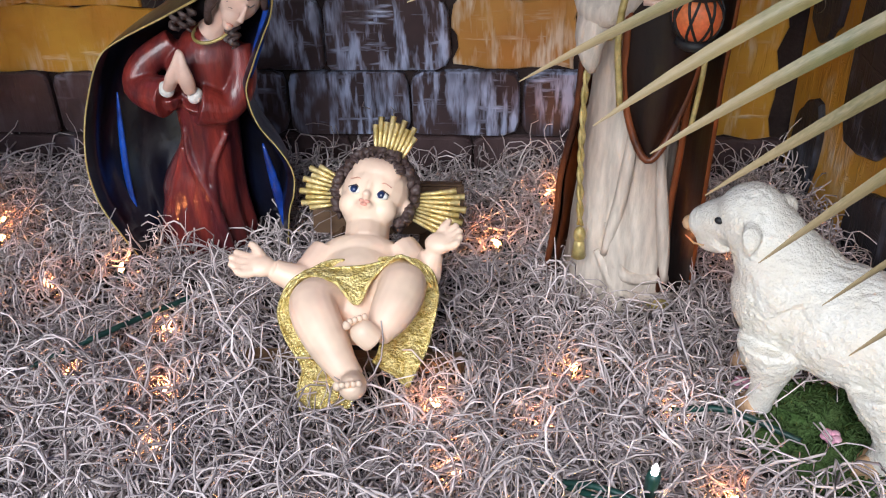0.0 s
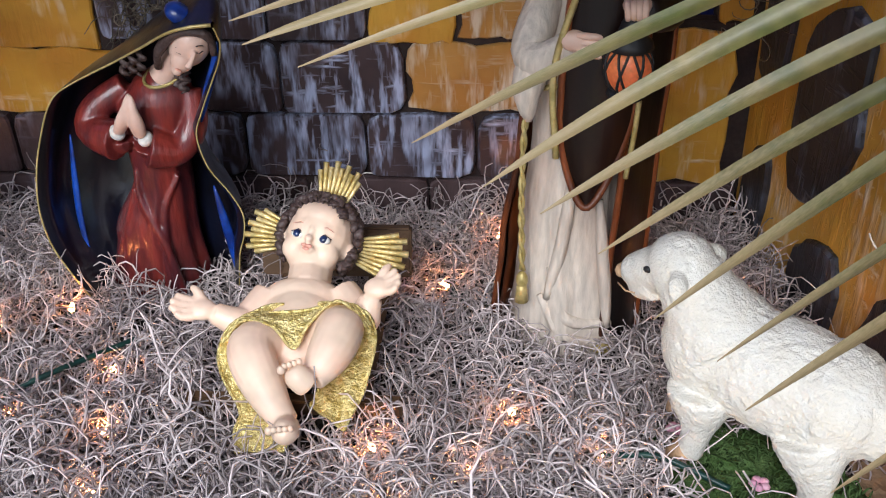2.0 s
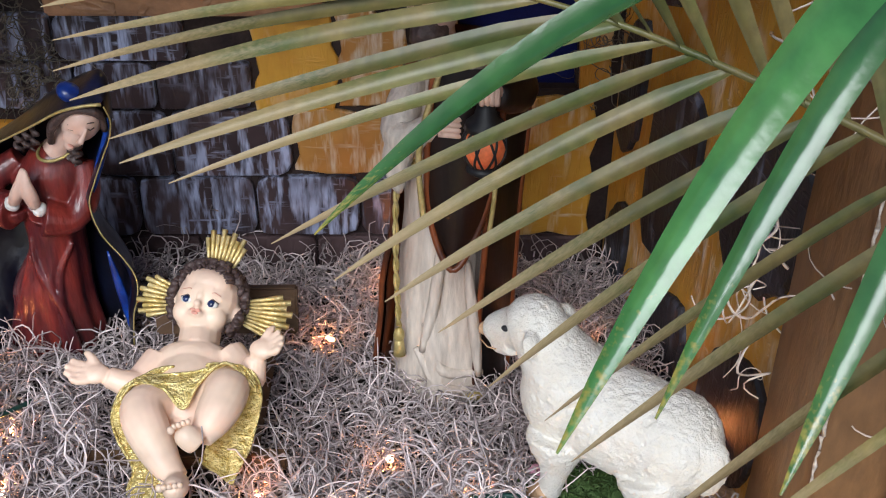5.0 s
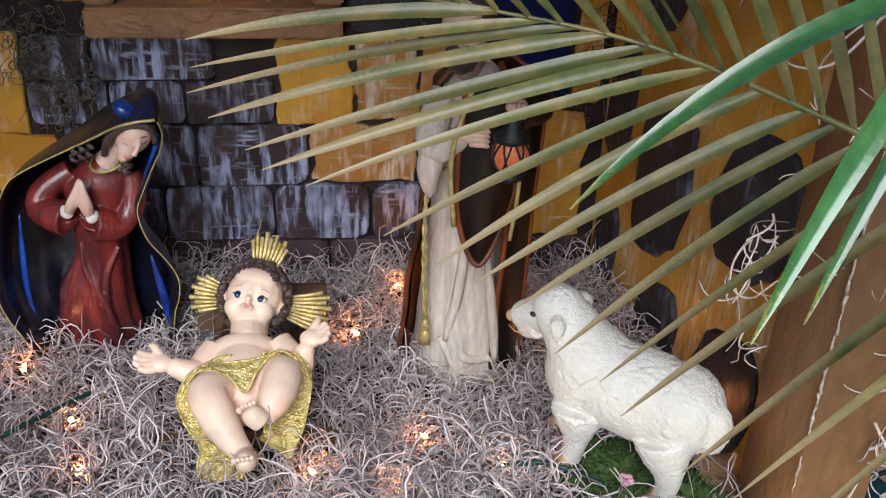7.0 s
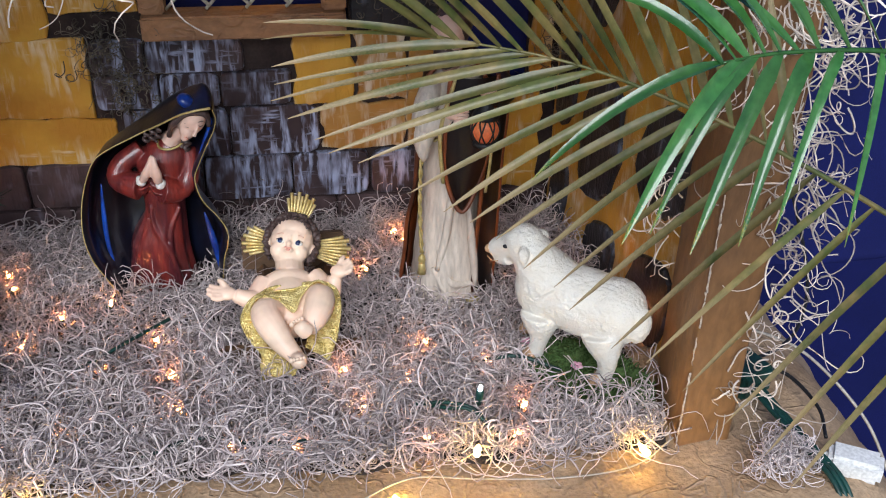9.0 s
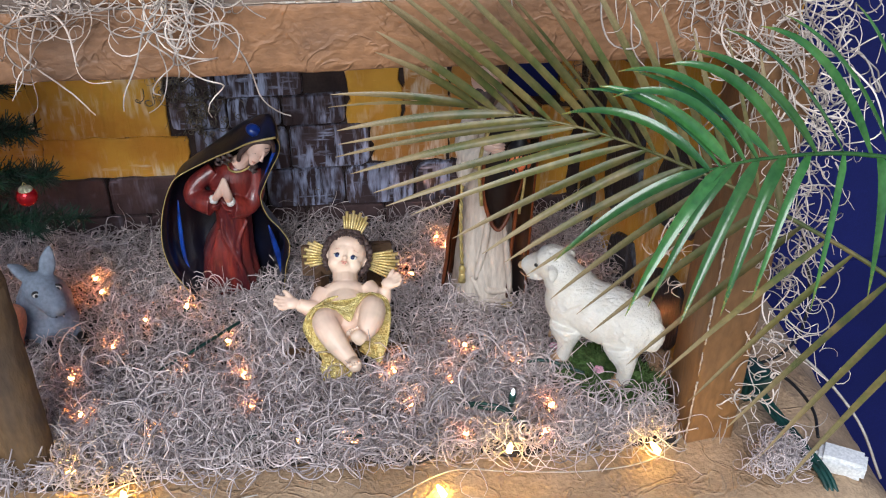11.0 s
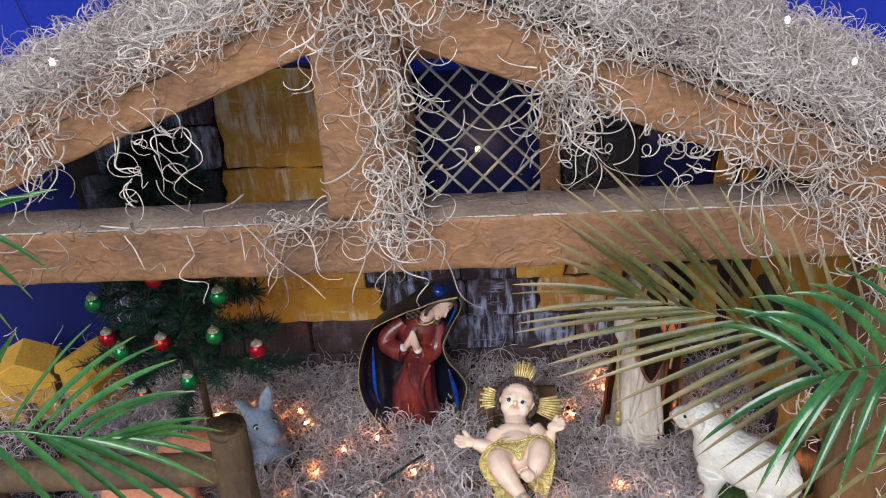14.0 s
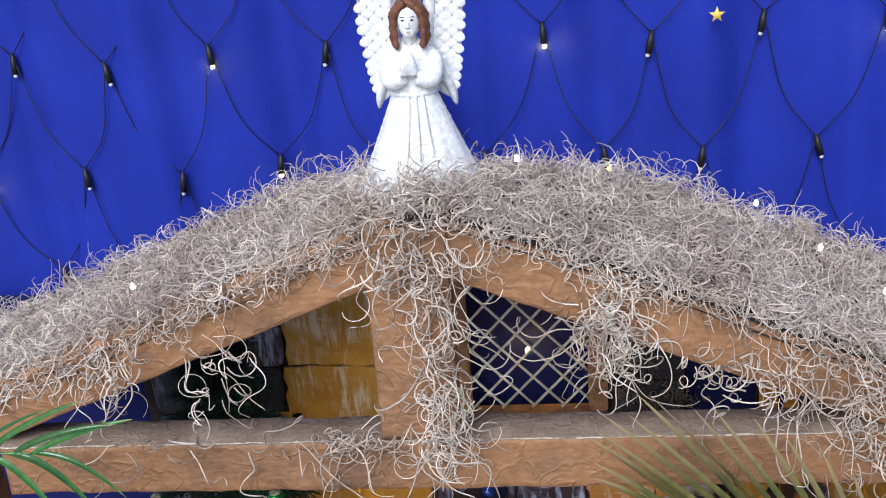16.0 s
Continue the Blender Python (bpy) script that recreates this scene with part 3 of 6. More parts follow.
plank("rafter", (0.66, 0.917, 0.662), (0.02, 0.917, 0.926), 0.055, 0.078, "sloping brown card rafter under roof moss", "rafter", seed=9)
post_ob, *_ = plank("corner_post", (0.646, 0.895, -0.03), (0.646, 0.895, 0.575), 0.10, 0.066, "upright brown card corner post with a frayed seam", "post", (POST_CARD,), seed=11)
seam(post_ob, [(0.611, 0.8435, -0.02), (0.612, 0.8435, 0.25), (0.612, 0.8435, 0.57)], 2)
plank("corner_post", (-0.70, 0.90, -0.03), (-0.70, 0.90, 0.60), 0.08, 0.08, "upright brown card corner post beside the log fence", "post", seed=13)


def roof_z(x, y):
    """A gable whose ridge is worn down towards the back."""
    return np.minimum(0.756 + (0.55 - np.abs(x)) * np.where(x < 0, 0.397, 0.412), 0.972 - 0.38 * np.maximum(0, y - 0.99))


# The roof panel is coloured near-black too, as shade between the thatch strands.
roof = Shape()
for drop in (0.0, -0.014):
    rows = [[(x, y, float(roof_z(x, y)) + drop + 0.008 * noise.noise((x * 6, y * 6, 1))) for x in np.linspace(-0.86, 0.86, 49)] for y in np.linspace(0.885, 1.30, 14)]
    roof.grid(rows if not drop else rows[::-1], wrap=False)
thing("roof", roof, MOSS_GAP_SHADE, "low gabled roof thatched with dry moss", "roof", kind="structure")


# ---- figures ----
def statue(name, shape, mats, label, at=None):
    return thing(name, shape, mats, label, "statue", at)


def fold_ring(cx, cy, z, hx0, hx1, hy, seg=40, folds=0.0, n=9, phase=0.0, tilt=0.0):
    """An uneven ring: hx0 and hx1 are its reach to -x and +x."""
    ring = []
    for j in range(seg):
        a = 2 * math.pi * j / seg
        k = 1 + folds * math.sin(n * a + phase) + folds * 0.6 * math.sin((n * 2 - 3) * a + phase * 2)
        hx = hx1 if math.cos(a) > 0 else hx0
        ring.append((cx + hx * math.cos(a) * k, cy + hy * math.sin(a) * k, z + tilt * math.cos(a)))
    return ring


def kneeling_woman():
    s, robe, face = Shape(), Shape(), Shape()
    # crimson robe: kneeling, the trunk leaning to her left
    rows = [(0.0, -0.040, 0.050, 0.048), (0.06, -0.034, 0.041, 0.044), (0.125, -0.019, 0.028, 0.033), (0.17, -0.017, 0.033, 0.031), (0.2, -0.014, 0.038, 0.029), (0.222, -0.005, 0.026, 0.022), (0.234, 0.001, 0.013, 0.014)]
    rings = []
    for i in range(40):
        z = 0.234 * i / 39
        c, h, hy = table(rows, z)
        rings.append(fold_ring(c, 1.286, z - 0.006, h, h, hy, 72, folds=lerp(0.06, 0.004, min(1, z / 0.14)), n=9, phase=0.5 + z * 16))
    robe.grid(rings)
    grow = [0.0135, 0.0140, 0.0145, 0.0145, 0.0145, 0.0145, 0.0145, 0.0150, 0.0160, 0.0175, 0.0190, 0.0200]
    robe.tube(spline([(-0.040, 1.286, 0.208), (-0.070, 1.276, 0.188), (-0.074, 1.266, 0.171), (-0.044, 1.253, 0.166)], 12), grow, 0, 16)
    robe.tube(spline([(0.020, 1.288, 0.205), (0.021, 1.276, 0.172), (0.008, 1.262, 0.153), (-0.016, 1.252, 0.160)], 12), grow, 0, 16)
    robe.tube(spline([(-0.044, 1.257, 0.166), (-0.042, 1.257, 0.152)], 4), [0.013, 0.011, 0.008, 0.004], 0, 10)
    robe.tube(spline([(-0.020, 1.255, 0.160), (-0.024, 1.257, 0.150)], 4), [0.013, 0.010, 0.007, 0.004], 0, 10)
    # crossing pleats of the skirt
    for pts in ([(-0.036, 1.259, 0.132), (-0.034, 1.252, 0.10), (-0.014, 1.243, 0.055), (-0.004, 1.240, 0.0)], [(0.004, 1.262, 0.125), (-0.012, 1.252, 0.09), (-0.014, 1.245, 0.04), (-0.016, 1.241, 0.0)], [(-0.042, 1.262, 0.11), (-0.062, 1.254, 0.05), (-0.078, 1.25, 0.0)], [(-0.036, 1.258, 0.10), (-0.046, 1.248, 0.05), (-0.052, 1.243, 0.0)]):
        robe.tube(spline(pts, 16), [lerp(0.0022, 0.0055, i / 15) for i in range(16)], 0, 8)
    s.fuse(robe, 0.0017, 0, 2)
    # gold neckline
    s.tube([(0.003 + 0.019 * math.cos(q), 1.272 + 0.015 * math.sin(q), 0.2255 + 0.004 * math.cos(q) + 0.006 * math.sin(q)) for q in [2 * math.pi * i / 24 for i in range(25)]], 0.0017, 3, 6)
    # white cuffs and praying fingers
    s.ball((-0.042, 1.247, 0.1775), (0.0070, 0.0068, 0.0082), 1, Matrix.Rotation(radians(-35), 3, "Y"))
    s.ball((-0.0155, 1.246, 0.172), (0.0070, 0.0068, 0.0082), 1, Matrix.Rotation(radians(30), 3, "Y"))
    palms = Shape()
    for pts in ([(-0.038, 1.243, 0.181), (-0.031, 1.239, 0.194), (-0.025, 1.239, 0.208), (-0.0215, 1.241, 0.220)], [(-0.018, 1.242, 0.178), (-0.018, 1.237, 0.192), (-0.019, 1.236, 0.206), (-0.0195, 1.239, 0.219)]):
        palms.tube(spline(pts, 8), [0.0062, 0.0070, 0.0075, 0.0070, 0.0058, 0.0048, 0.0038, 0.0022], 0, 10, 0.85)
    s.fuse(palms, 0.0014, 2, 2)
    # head bowed to her left
    hc = Vector((0.034, 1.266, 0.2585))
    rot = Matrix.Rotation(radians(32), 3, "Y") @ Matrix.Rotation(radians(14), 3, "X")
    face.tube(spline([(0.0, 1.280, 0.220), (0.012, 1.276, 0.235), (0.028, 1.270, 0.252)], 6), [0.0150, 0.0128, 0.0118, 0.0115, 0.0115, 0.0115], 0, 14)
    face.ball(hc, (0.0185, 0.0195, 0.0235), 0, rot, 24)
    face.ball((0.0275, 1.256, 0.2455), (0.0105, 0.0095, 0.0115), 0, rot, 16)
    face.ball((0.0235, 1.252, 0.2385), (0.0055, 0.005, 0.0055), 0, None, 12)
    face.tube([(0.0435, 1.2475, 0.258), (0.0395, 1.2445, 0.2495), (0.0365, 1.2425, 0.2445)], [0.0022, 0.0027, 0.0034], 0, 8)
    s.fuse(face, 0.0012, 2, 2)
    s.ball((0.0265, 1.2462, 0.2408), (0.0036, 0.0016, 0.0011), 7, rot, 10)
    for x, y, z in ((0.0305, 1.2487, 0.2565), (0.0468, 1.2492, 0.2568)):
        s.tube([(x - 0.0038, y, z + 0.0002), (x, y - 0.0012, z - 0.0008), (x + 0.0036, y + 0.0004, z + 0.0012)], 0.0006, 4, 5)
        s.tube([(x - 0.0042, y + 0.0004, z + 0.0046), (x, y - 0.0004, z + 0.0062), (x + 0.0042, y + 0.0012, z + 0.006)], 0.0006, 4, 5)
    # hair under the hood and ringlets on both sides of the neck
    s.ball(hc + Vector((0.001, 0.007, 0.004)), (0.0215, 0.0195, 0.0255), 4, rot, 20)
    s.tube(spline([(0.002, 1.264, 0.236), (0.008, 1.255, 0.255), (0.026, 1.250, 0.2735), (0.044, 1.2495, 0.2765), (0.056, 1.255, 0.268), (0.056, 1.262, 0.25)], 20), [0.0035] * 4 + [0.0048] * 12 + [0.0035] * 4, 4, 8)
    for x0, z0, n in ((-0.010, 0.252, 22), (-0.018, 0.249, 20), (-0.026, 0.246, 17), (0.027, 0.232, 20), (0.023, 0.234, 16)):
        s.tube([(x0 - 0.00025 * k + 0.0035 * math.sin(k * 0.75 + z0 * 90), 1.262 + 0.003 * math.cos(k * 0.75), z0 - k * 0.0011) for k in range(n)], [0.0025] * (n - 4) + [0.0022, 0.0018, 0.0013, 0.0008], 4, 6)
    # veil: an open shell that sweeps from the hood down to the floor
    left = spline([(0.0625, 1.243, 0.2845), (0.044, 1.240, 0.2835), (0.0215, 1.244, 0.2760), (-0.0080, 1.252, 0.2585), (-0.0365, 1.262, 0.2415), (-0.0861, 1.260, 0.2170), (-0.1036, 1.255, 0.2015), (-0.1188, 1.250, 0.1665), (-0.1268, 1.240, 0.1334), (-0.1286, 1.230, 0.0993), (-0.1206, 1.220, 0.0680), (-0.1036, 1.212, 0.0390), (-0.086, 1.214, 0.0)], 52)
    right = spline([(0.0645, 1.243, 0.2820), (0.0665, 1.244, 0.2745), (0.0670, 1.248, 0.2640), (0.0620, 1.252, 0.2450), (0.0530, 1.256, 0.2262), (0.0390, 1.258, 0.1950), (0.0299, 1.258, 0.1694), (0.0366, 1.256, 0.1371), (0.0550, 1.250, 0.1130), (0.0655, 1.245, 0.0915), (0.0640, 1.240, 0.0700), (0.0570, 1.240, 0.0480), (0.050, 1.243, 0.0)], 52)
    outer, inner = [], []
    for i in range(52):
        t = i / 51
        a, b = left[i], right[i]
        mid, half = (a + b) / 2, (a - b) / 2
        up = table([(0.0, 0.003), (0.1, 0.024), (0.25, 0.029), (0.45, 0.012), (0.7, 0.0), (1.0, 0.0)], t)[0]
        back = table([(0.0, 0.006), (0.12, 0.046), (0.3, 0.060), (0.6, 0.075), (1.0, 0.085)], t)[0]
        ro, ri = [], []
        for j in range(41):
            q = math.pi * j / 40
            k = 1 + 0.035 * math.sin(q * 9 + t * 5) * t
            for ring, g in ((ro, 1.0), (ri, 0.94)):
                ring.append(mid + half * math.cos(q) * (g if 0 < j < 40 else 1.0) * k + Vector((0, back, up)) * math.sin(q) * g * k)
        outer.append(ro)
        inner.append(ri)
    s.grid(outer, 5, wrap=False)
    s.grid([q[::-1] for q in inner], 5, wrap=False)
    s.tube([q[0] for q in outer], [lerp(0.0019, 0.0009, min(1, i / 20)) for i in range(52)], 3, 6)
    s.tube([q[-1] for q in outer], 0.0008, 3, 6)
    # bright blue strips on broad folds of the lining; sheen on the hood's crown painted blue
    for pts, wd in (([(-0.101, 1.276, 0.160), (-0.103, 1.268, 0.115), (-0.102, 1.258, 0.070), (-0.094, 1.246, 0.030)], 0.0036), ([(0.036, 1.265, 0.112), (0.044, 1.258, 0.075), (0.049, 1.255, 0.045), (0.050, 1.254, 0.020)], 0.0052), ([(0.060, 1.262, 0.262), (0.054, 1.264, 0.238), (0.044, 1.264, 0.212), (0.033, 1.266, 0.180)], 0.0045)):
        s.tube(spline(pts, 18), [wd * math.sin(math.pi * (k + 0.5) / 18) ** 0.7 for k in range(18)], 6, 8, 0.5)
    s.ball((0.030, 1.259, 0.2895), (0.0125, 0.011, 0.0085), 6, rot, 18)
    return statue("kneeling_woman_statue", s, [RED, CUFF, SKIN_WARM, TRIM, HAIR, VEIL, VEIL_BLUE, BLUSH], "kneeling woman statue in glossy crimson robe and dark blue veil")


def standing_man():
    s = Shape()
    cx, cy = 0.388, 1.205
    rows = [(0.0, -0.06, 0.046, 0.05), (0.06, -0.056, 0.036, 0.046), (0.14, -0.052, 0.03, 0.038), (0.22, -0.046, 0.03, 0.034), (0.30, -0.046, 0.036, 0.034), (0.345, -0.036, 0.034, 0.03), (0.365, -0.015, 0.012, 0.014)]
    rings = []
    for i in range(34):
        z = 0.365 * i / 33
        x0, x1, hy = table(rows, z)
        rings.append(fold_ring(cx + (x0 + x1) / 2, cy, z - 0.005, (x1 - x0) / 2, (x1 - x0) / 2, hy, folds=lerp(0.08, 0.025, min(1, z / 0.3)), n=7, phase=1 + z * 5))
    s.grid(rings, 0)
    # swags at the hem and a foot
    for pts in ([(-0.028, -0.04, 0.09), (-0.012, -0.048, 0.04), (0.03, -0.04, 0.03)], [(-0.036, -0.04, 0.06), (-0.01, -0.05, 0.018), (0.036, -0.042, 0.012)], [(-0.01, -0.04, 0.2), (-0.018, -0.044, 0.12), (-0.03, -0.046, 0.06)], [(0.012, -0.04, 0.16), (0.02, -0.044, 0.09), (0.026, -0.046, 0.03)]):
        s.tube(spline([(cx + px, cy + py + 0.003, pz) for px, py, pz in pts], 12), [0.003, 0.004, 0.005, 0.0055, 0.006, 0.006, 0.006, 0.006, 0.0055, 0.005, 0.004, 0.003], 0, 8)
    s.ball((cx + 0.022, cy - 0.045, 0.008), (0.011, 0.008, 0.005), 3)
    # cord with a tassel
    cord = spline([(cx - 0.01, cy - 0.042, 0.265), (cx - 0.04, cy - 0.038, 0.262), (cx - 0.052, cy - 0.032, 0.235), (cx - 0.054, cy - 0.034, 0.16), (cx - 0.052, cy - 0.042, 0.09)], 60)
    for k in (0, math.pi):
        s.tube([p + Vector((math.cos(i * 0.9 + k), math.sin(i * 0.9 + k), 0)) * 0.0016 for i, p in enumerate(cord)], 0.0019, 3, 5)
    s.ball((cx - 0.052, cy - 0.043, 0.08), (0.0055, 0.0055, 0.009), 3)
    s.tube([(cx - 0.052, cy - 0.043, 0.078), (cx - 0.052, cy - 0.044, 0.058)], [0.004, 0.0065], 3, 10)
    # cloak at his left side and back: dark with rust-coloured edges
    rows = [(0.0, -0.077, 0.060, 0.05, 120), (0.1, -0.068, 0.060, 0.05, 118), (0.2, -0.056, 0.060, 0.05, 112), (0.3, -0.05, 0.064, 0.05, 105), (0.345, -0.045, 0.062, 0.044, 85), (0.37, -0.02, 0.03, 0.022, 60)]
    outer = []
    for i in range(30):
        z = 0.37 * i / 29
        x0, x1, hy, gap = table(rows, z)
        m, h = cx + (x0 + x1) / 2, (x1 - x0) / 2
        ring = []
        for j in range(33):
            a = radians(-64 + (258 - (gap - 85) * 0.2) * j / 32)
            k = 1 + 0.04 * math.sin(a * 6 + z * 9)
            ring.append((m + h * math.cos(a) * k, cy + 0.006 + hy * math.sin(a) * k, z - 0.004))
        outer.append(ring)
    s.grid(outer, 4, wrap=False)
    s.grid([[(Vector(p) - Vector((cx, cy, p[2]))) * 0.93 + Vector((cx, cy, p[2])) for p in r[::-1]] for r in outer], 5, wrap=False)
    for j in (0, 32):
        s.tube([r[j] for r in outer], 0.003, 5, 8)
    s.tube([r[7] for r in outer], 0.003, 5, 8)
    # hanging front panel of the cloak, with gold edging
    lap = []
    for i in range(16):
        z = lerp(0.170, 0.362, i / 15)
        w = 0.03 * min(1, math.sqrt(max(0.02, i / 6)))
        lap.append([(cx - 0.002 + 0.012 * i / 15 + w * u, cy - 0.056 - 0.012 * (1 - u * u), z) for u in np.linspace(-1, 1, 9)])
    s.grid(lap, 4, wrap=False)
    s.tube(spline([lap[15][0], lap[8][0], lap[3][0], lap[0][4], lap[3][8], lap[8][8], lap[15][8]], 40), 0.0032, 5, 8)
    s.tube(spline([(cx - 0.012, cy - 0.058, 0.365), (cx - 0.032, cy - 0.062, 0.29), (cx - 0.028, cy - 0.066, 0.215)], 14), 0.0028, 3, 6)
    s.tube(spline([(cx + 0.034, cy - 0.070, 0.28), (cx + 0.032, cy - 0.070, 0.24), (cx + 0.028, cy - 0.070, 0.20)], 14), 0.0022, 3, 6)
    # arms and hands
    s.tube(spline([(cx - 0.035, cy - 0.008, 0.335), (cx - 0.05, cy - 0.03, 0.295), (cx - 0.04, cy - 0.045, 0.29), (cx - 0.018, cy - 0.052, 0.308)], 12), [0.014, 0.015, 0.016, 0.016, 0.016, 0.016, 0.016, 0.015, 0.014, 0.013, 0.012, 0.011], 0, 12)
    s.tube(spline([(cx - 0.046, cy - 0.038, 0.29), (cx - 0.052, cy - 0.042, 0.262), (cx - 0.05, cy - 0.042, 0.236)], 8), [0.013, 0.014, 0.014, 0.013, 0.011, 0.009, 0.007, 0.003], 0, 12)
    s.ball((cx - 0.015, cy - 0.06, 0.312), (0.014, 0.008, 0.009), 1)
    for k in range(4):
        s.tube(spline([(cx - 0.016, cy - 0.064, 0.318 - k * 0.005), (cx - 0.002, cy - 0.067, 0.318 - k * 0.005), (cx + 0.006, cy - 0.062, 0.315 - k * 0.005)], 6), 0.0028, 1, 8)
    s.tube(spline([(cx + 0.04, cy, 0.335), (cx + 0.05, cy - 0.035, 0.33), (cx + 0.028, cy - 0.068, 0.340)], 10), [0.018, 0.019, 0.02, 0.02, 0.02, 0.019, 0.018, 0.016, 0.014, 0.012], 4, 12)
    s.ball((cx + 0.026, cy - 0.07, 0.344), (0.011, 0.009, 0.008), 1)
    for k in range(4):
        s.tube(spline([(cx + 0.018 + k * 0.0045, cy - 0.076, 0.349), (cx + 0.018 + k * 0.0042, cy - 0.083, 0.344), (cx + 0.019 + k * 0.004, cy - 0.081, 0.337)], 6), 0.0026, 1, 8)
    # lantern
    lx, ly, lz = cx + 0.022, cy - 0.078, 0.299
    s.ball((lx, ly, lz), (0.0185, 0.0185, 0.021), 6, seg=24)
    for k in range(8):
        a = math.pi * 2 * k / 8
        for sg in (1, -1):
            s.tube([(lx + 0.0192 * math.cos(a + sg * t * 0.8) * math.sin(math.pi * (0.12 + 0.76 * t)), ly + 0.0192 * math.sin(a + sg * t * 0.8) * math.sin(math.pi * (0.12 + 0.76 * t)), lz - 0.0215 * math.cos(math.pi * (0.12 + 0.76 * t))) for t in [i / 8 for i in range(9)]], 0.0011, 7, 5)
    s.tube([(lx, ly, lz + 0.016), (lx, ly, lz + 0.021), (lx, ly, lz + 0.027), (lx, ly, lz + 0.034), (lx, ly, lz + 0.04)], [0.018, 0.0165, 0.010, 0.008, 0.004], 7, 16)
    s.tube([(lx, ly, lz - 0.026), (lx, ly, lz - 0.022), (lx, ly, lz - 0.017)], [0.010, 0.0155, 0.0135], 7, 16)
    # head
    hc = Vector((cx - 0.02, cy - 0.022, 0.402))
    s.tube([(cx - 0.012, cy - 0.005, 0.352), tuple(hc)], 0.014, 1, 12)
    s.ball(hc, (0.0225, 0.024, 0.03), 1, seg=20)
    s.ball(hc + Vector((-0.006, -0.024, -0.002)), (0.004, 0.006, 0.008), 1)
    s.ball(hc + Vector((-0.004, -0.012, -0.022)), (0.017, 0.016, 0.018), 2, bumps=lambda p: 0.1 * math.sin(p.x * 900) * math.sin(p.z * 700))
    s.ball(hc + Vector((0.006, 0.008, 0.008)), (0.026, 0.024, 0.029), 2, bumps=lambda p: 0.06 * math.sin(p.x * 700) * math.sin(p.z * 500))
    for dx in (-0.013, 0.001):
        s.ball(hc + Vector((dx, -0.0215, 0.005)), (0.0035, 0.002, 0.002), 7)
    return statue("standing_man_statue", s, [CREAM, SKIN_WARM, HAIR, TRIM, CLOAK, RUST, LANTERN, WIRE_BLACK], "standing man statue in cream robe and dark cloak with lantern")


def infant_doll():
    """The figure lies on its back on the crib, feet towards the viewer: u across, v from feet to head, w out of the chest."""
    s, skin = Shape(), Shape()
    skin.ball((-0.003, 0.112, 0.010), (0.036, 0.045, 0.028), 0, seg=24)
    skin.ball((-0.003, 0.138, 0.012), (0.037, 0.022, 0.022), 0, seg=20)
    skin.ball((0.0, 0.090, 0.010), (0.036, 0.030, 0.027), 0, seg=20)
    # the face looks up and a little to one side; the head is tilted
    f = Vector((-0.03, -0.36, 0.93)).normalized()
    e2 = (Vector((0.22, 0.97, 0)) - f * f.dot(Vector((0.22, 0.97, 0)))).normalized()
    e1 = e2.cross(f)
    hc = Vector((0.003, 0.201, 0.014))
    turn = Matrix((e1, e2, f)).transposed()
    at = lambda x, y, z: hc + turn @ Vector((x, y, z))
    skin.tube([(0.0, 0.150, 0.012), at(0.0, -0.018, 0.0)], [0.019, 0.019], 0, 14)
    for c, r in (((0, 0.004, 0.0), (0.0295, 0.033, 0.031)), ((0, -0.016, 0.008), (0.0235, 0.0165, 0.021)), ((0.013, -0.013, 0.0145), (0.0125, 0.0125, 0.0125)), ((-0.013, -0.013, 0.0145), (0.0125, 0.0125, 0.0125)), ((0, -0.0245, 0.0175), (0.008, 0.0065, 0.0075)), ((0, -0.0065, 0.0325), (0.0038, 0.0036, 0.0042)), ((0, 0.0005, 0.0305), (0.0026, 0.006, 0.0026)), ((0, -0.0145, 0.0295), (0.0065, 0.0045, 0.0035)), ((0, 0.017, 0.017), (0.022, 0.014, 0.013)), ((0.0295, -0.003, 0.0), (0.0045, 0.008, 0.0065)), ((-0.0295, -0.003, 0.0), (0.0045, 0.008, 0.0065))):
        skin.ball(at(*c), r, 0, turn, 18)
    # arms spread with open palms
    limb = [0.0155, 0.0155, 0.0150, 0.0145, 0.0140, 0.0140, 0.0140, 0.0135, 0.0125, 0.0112, 0.0100, 0.0095]
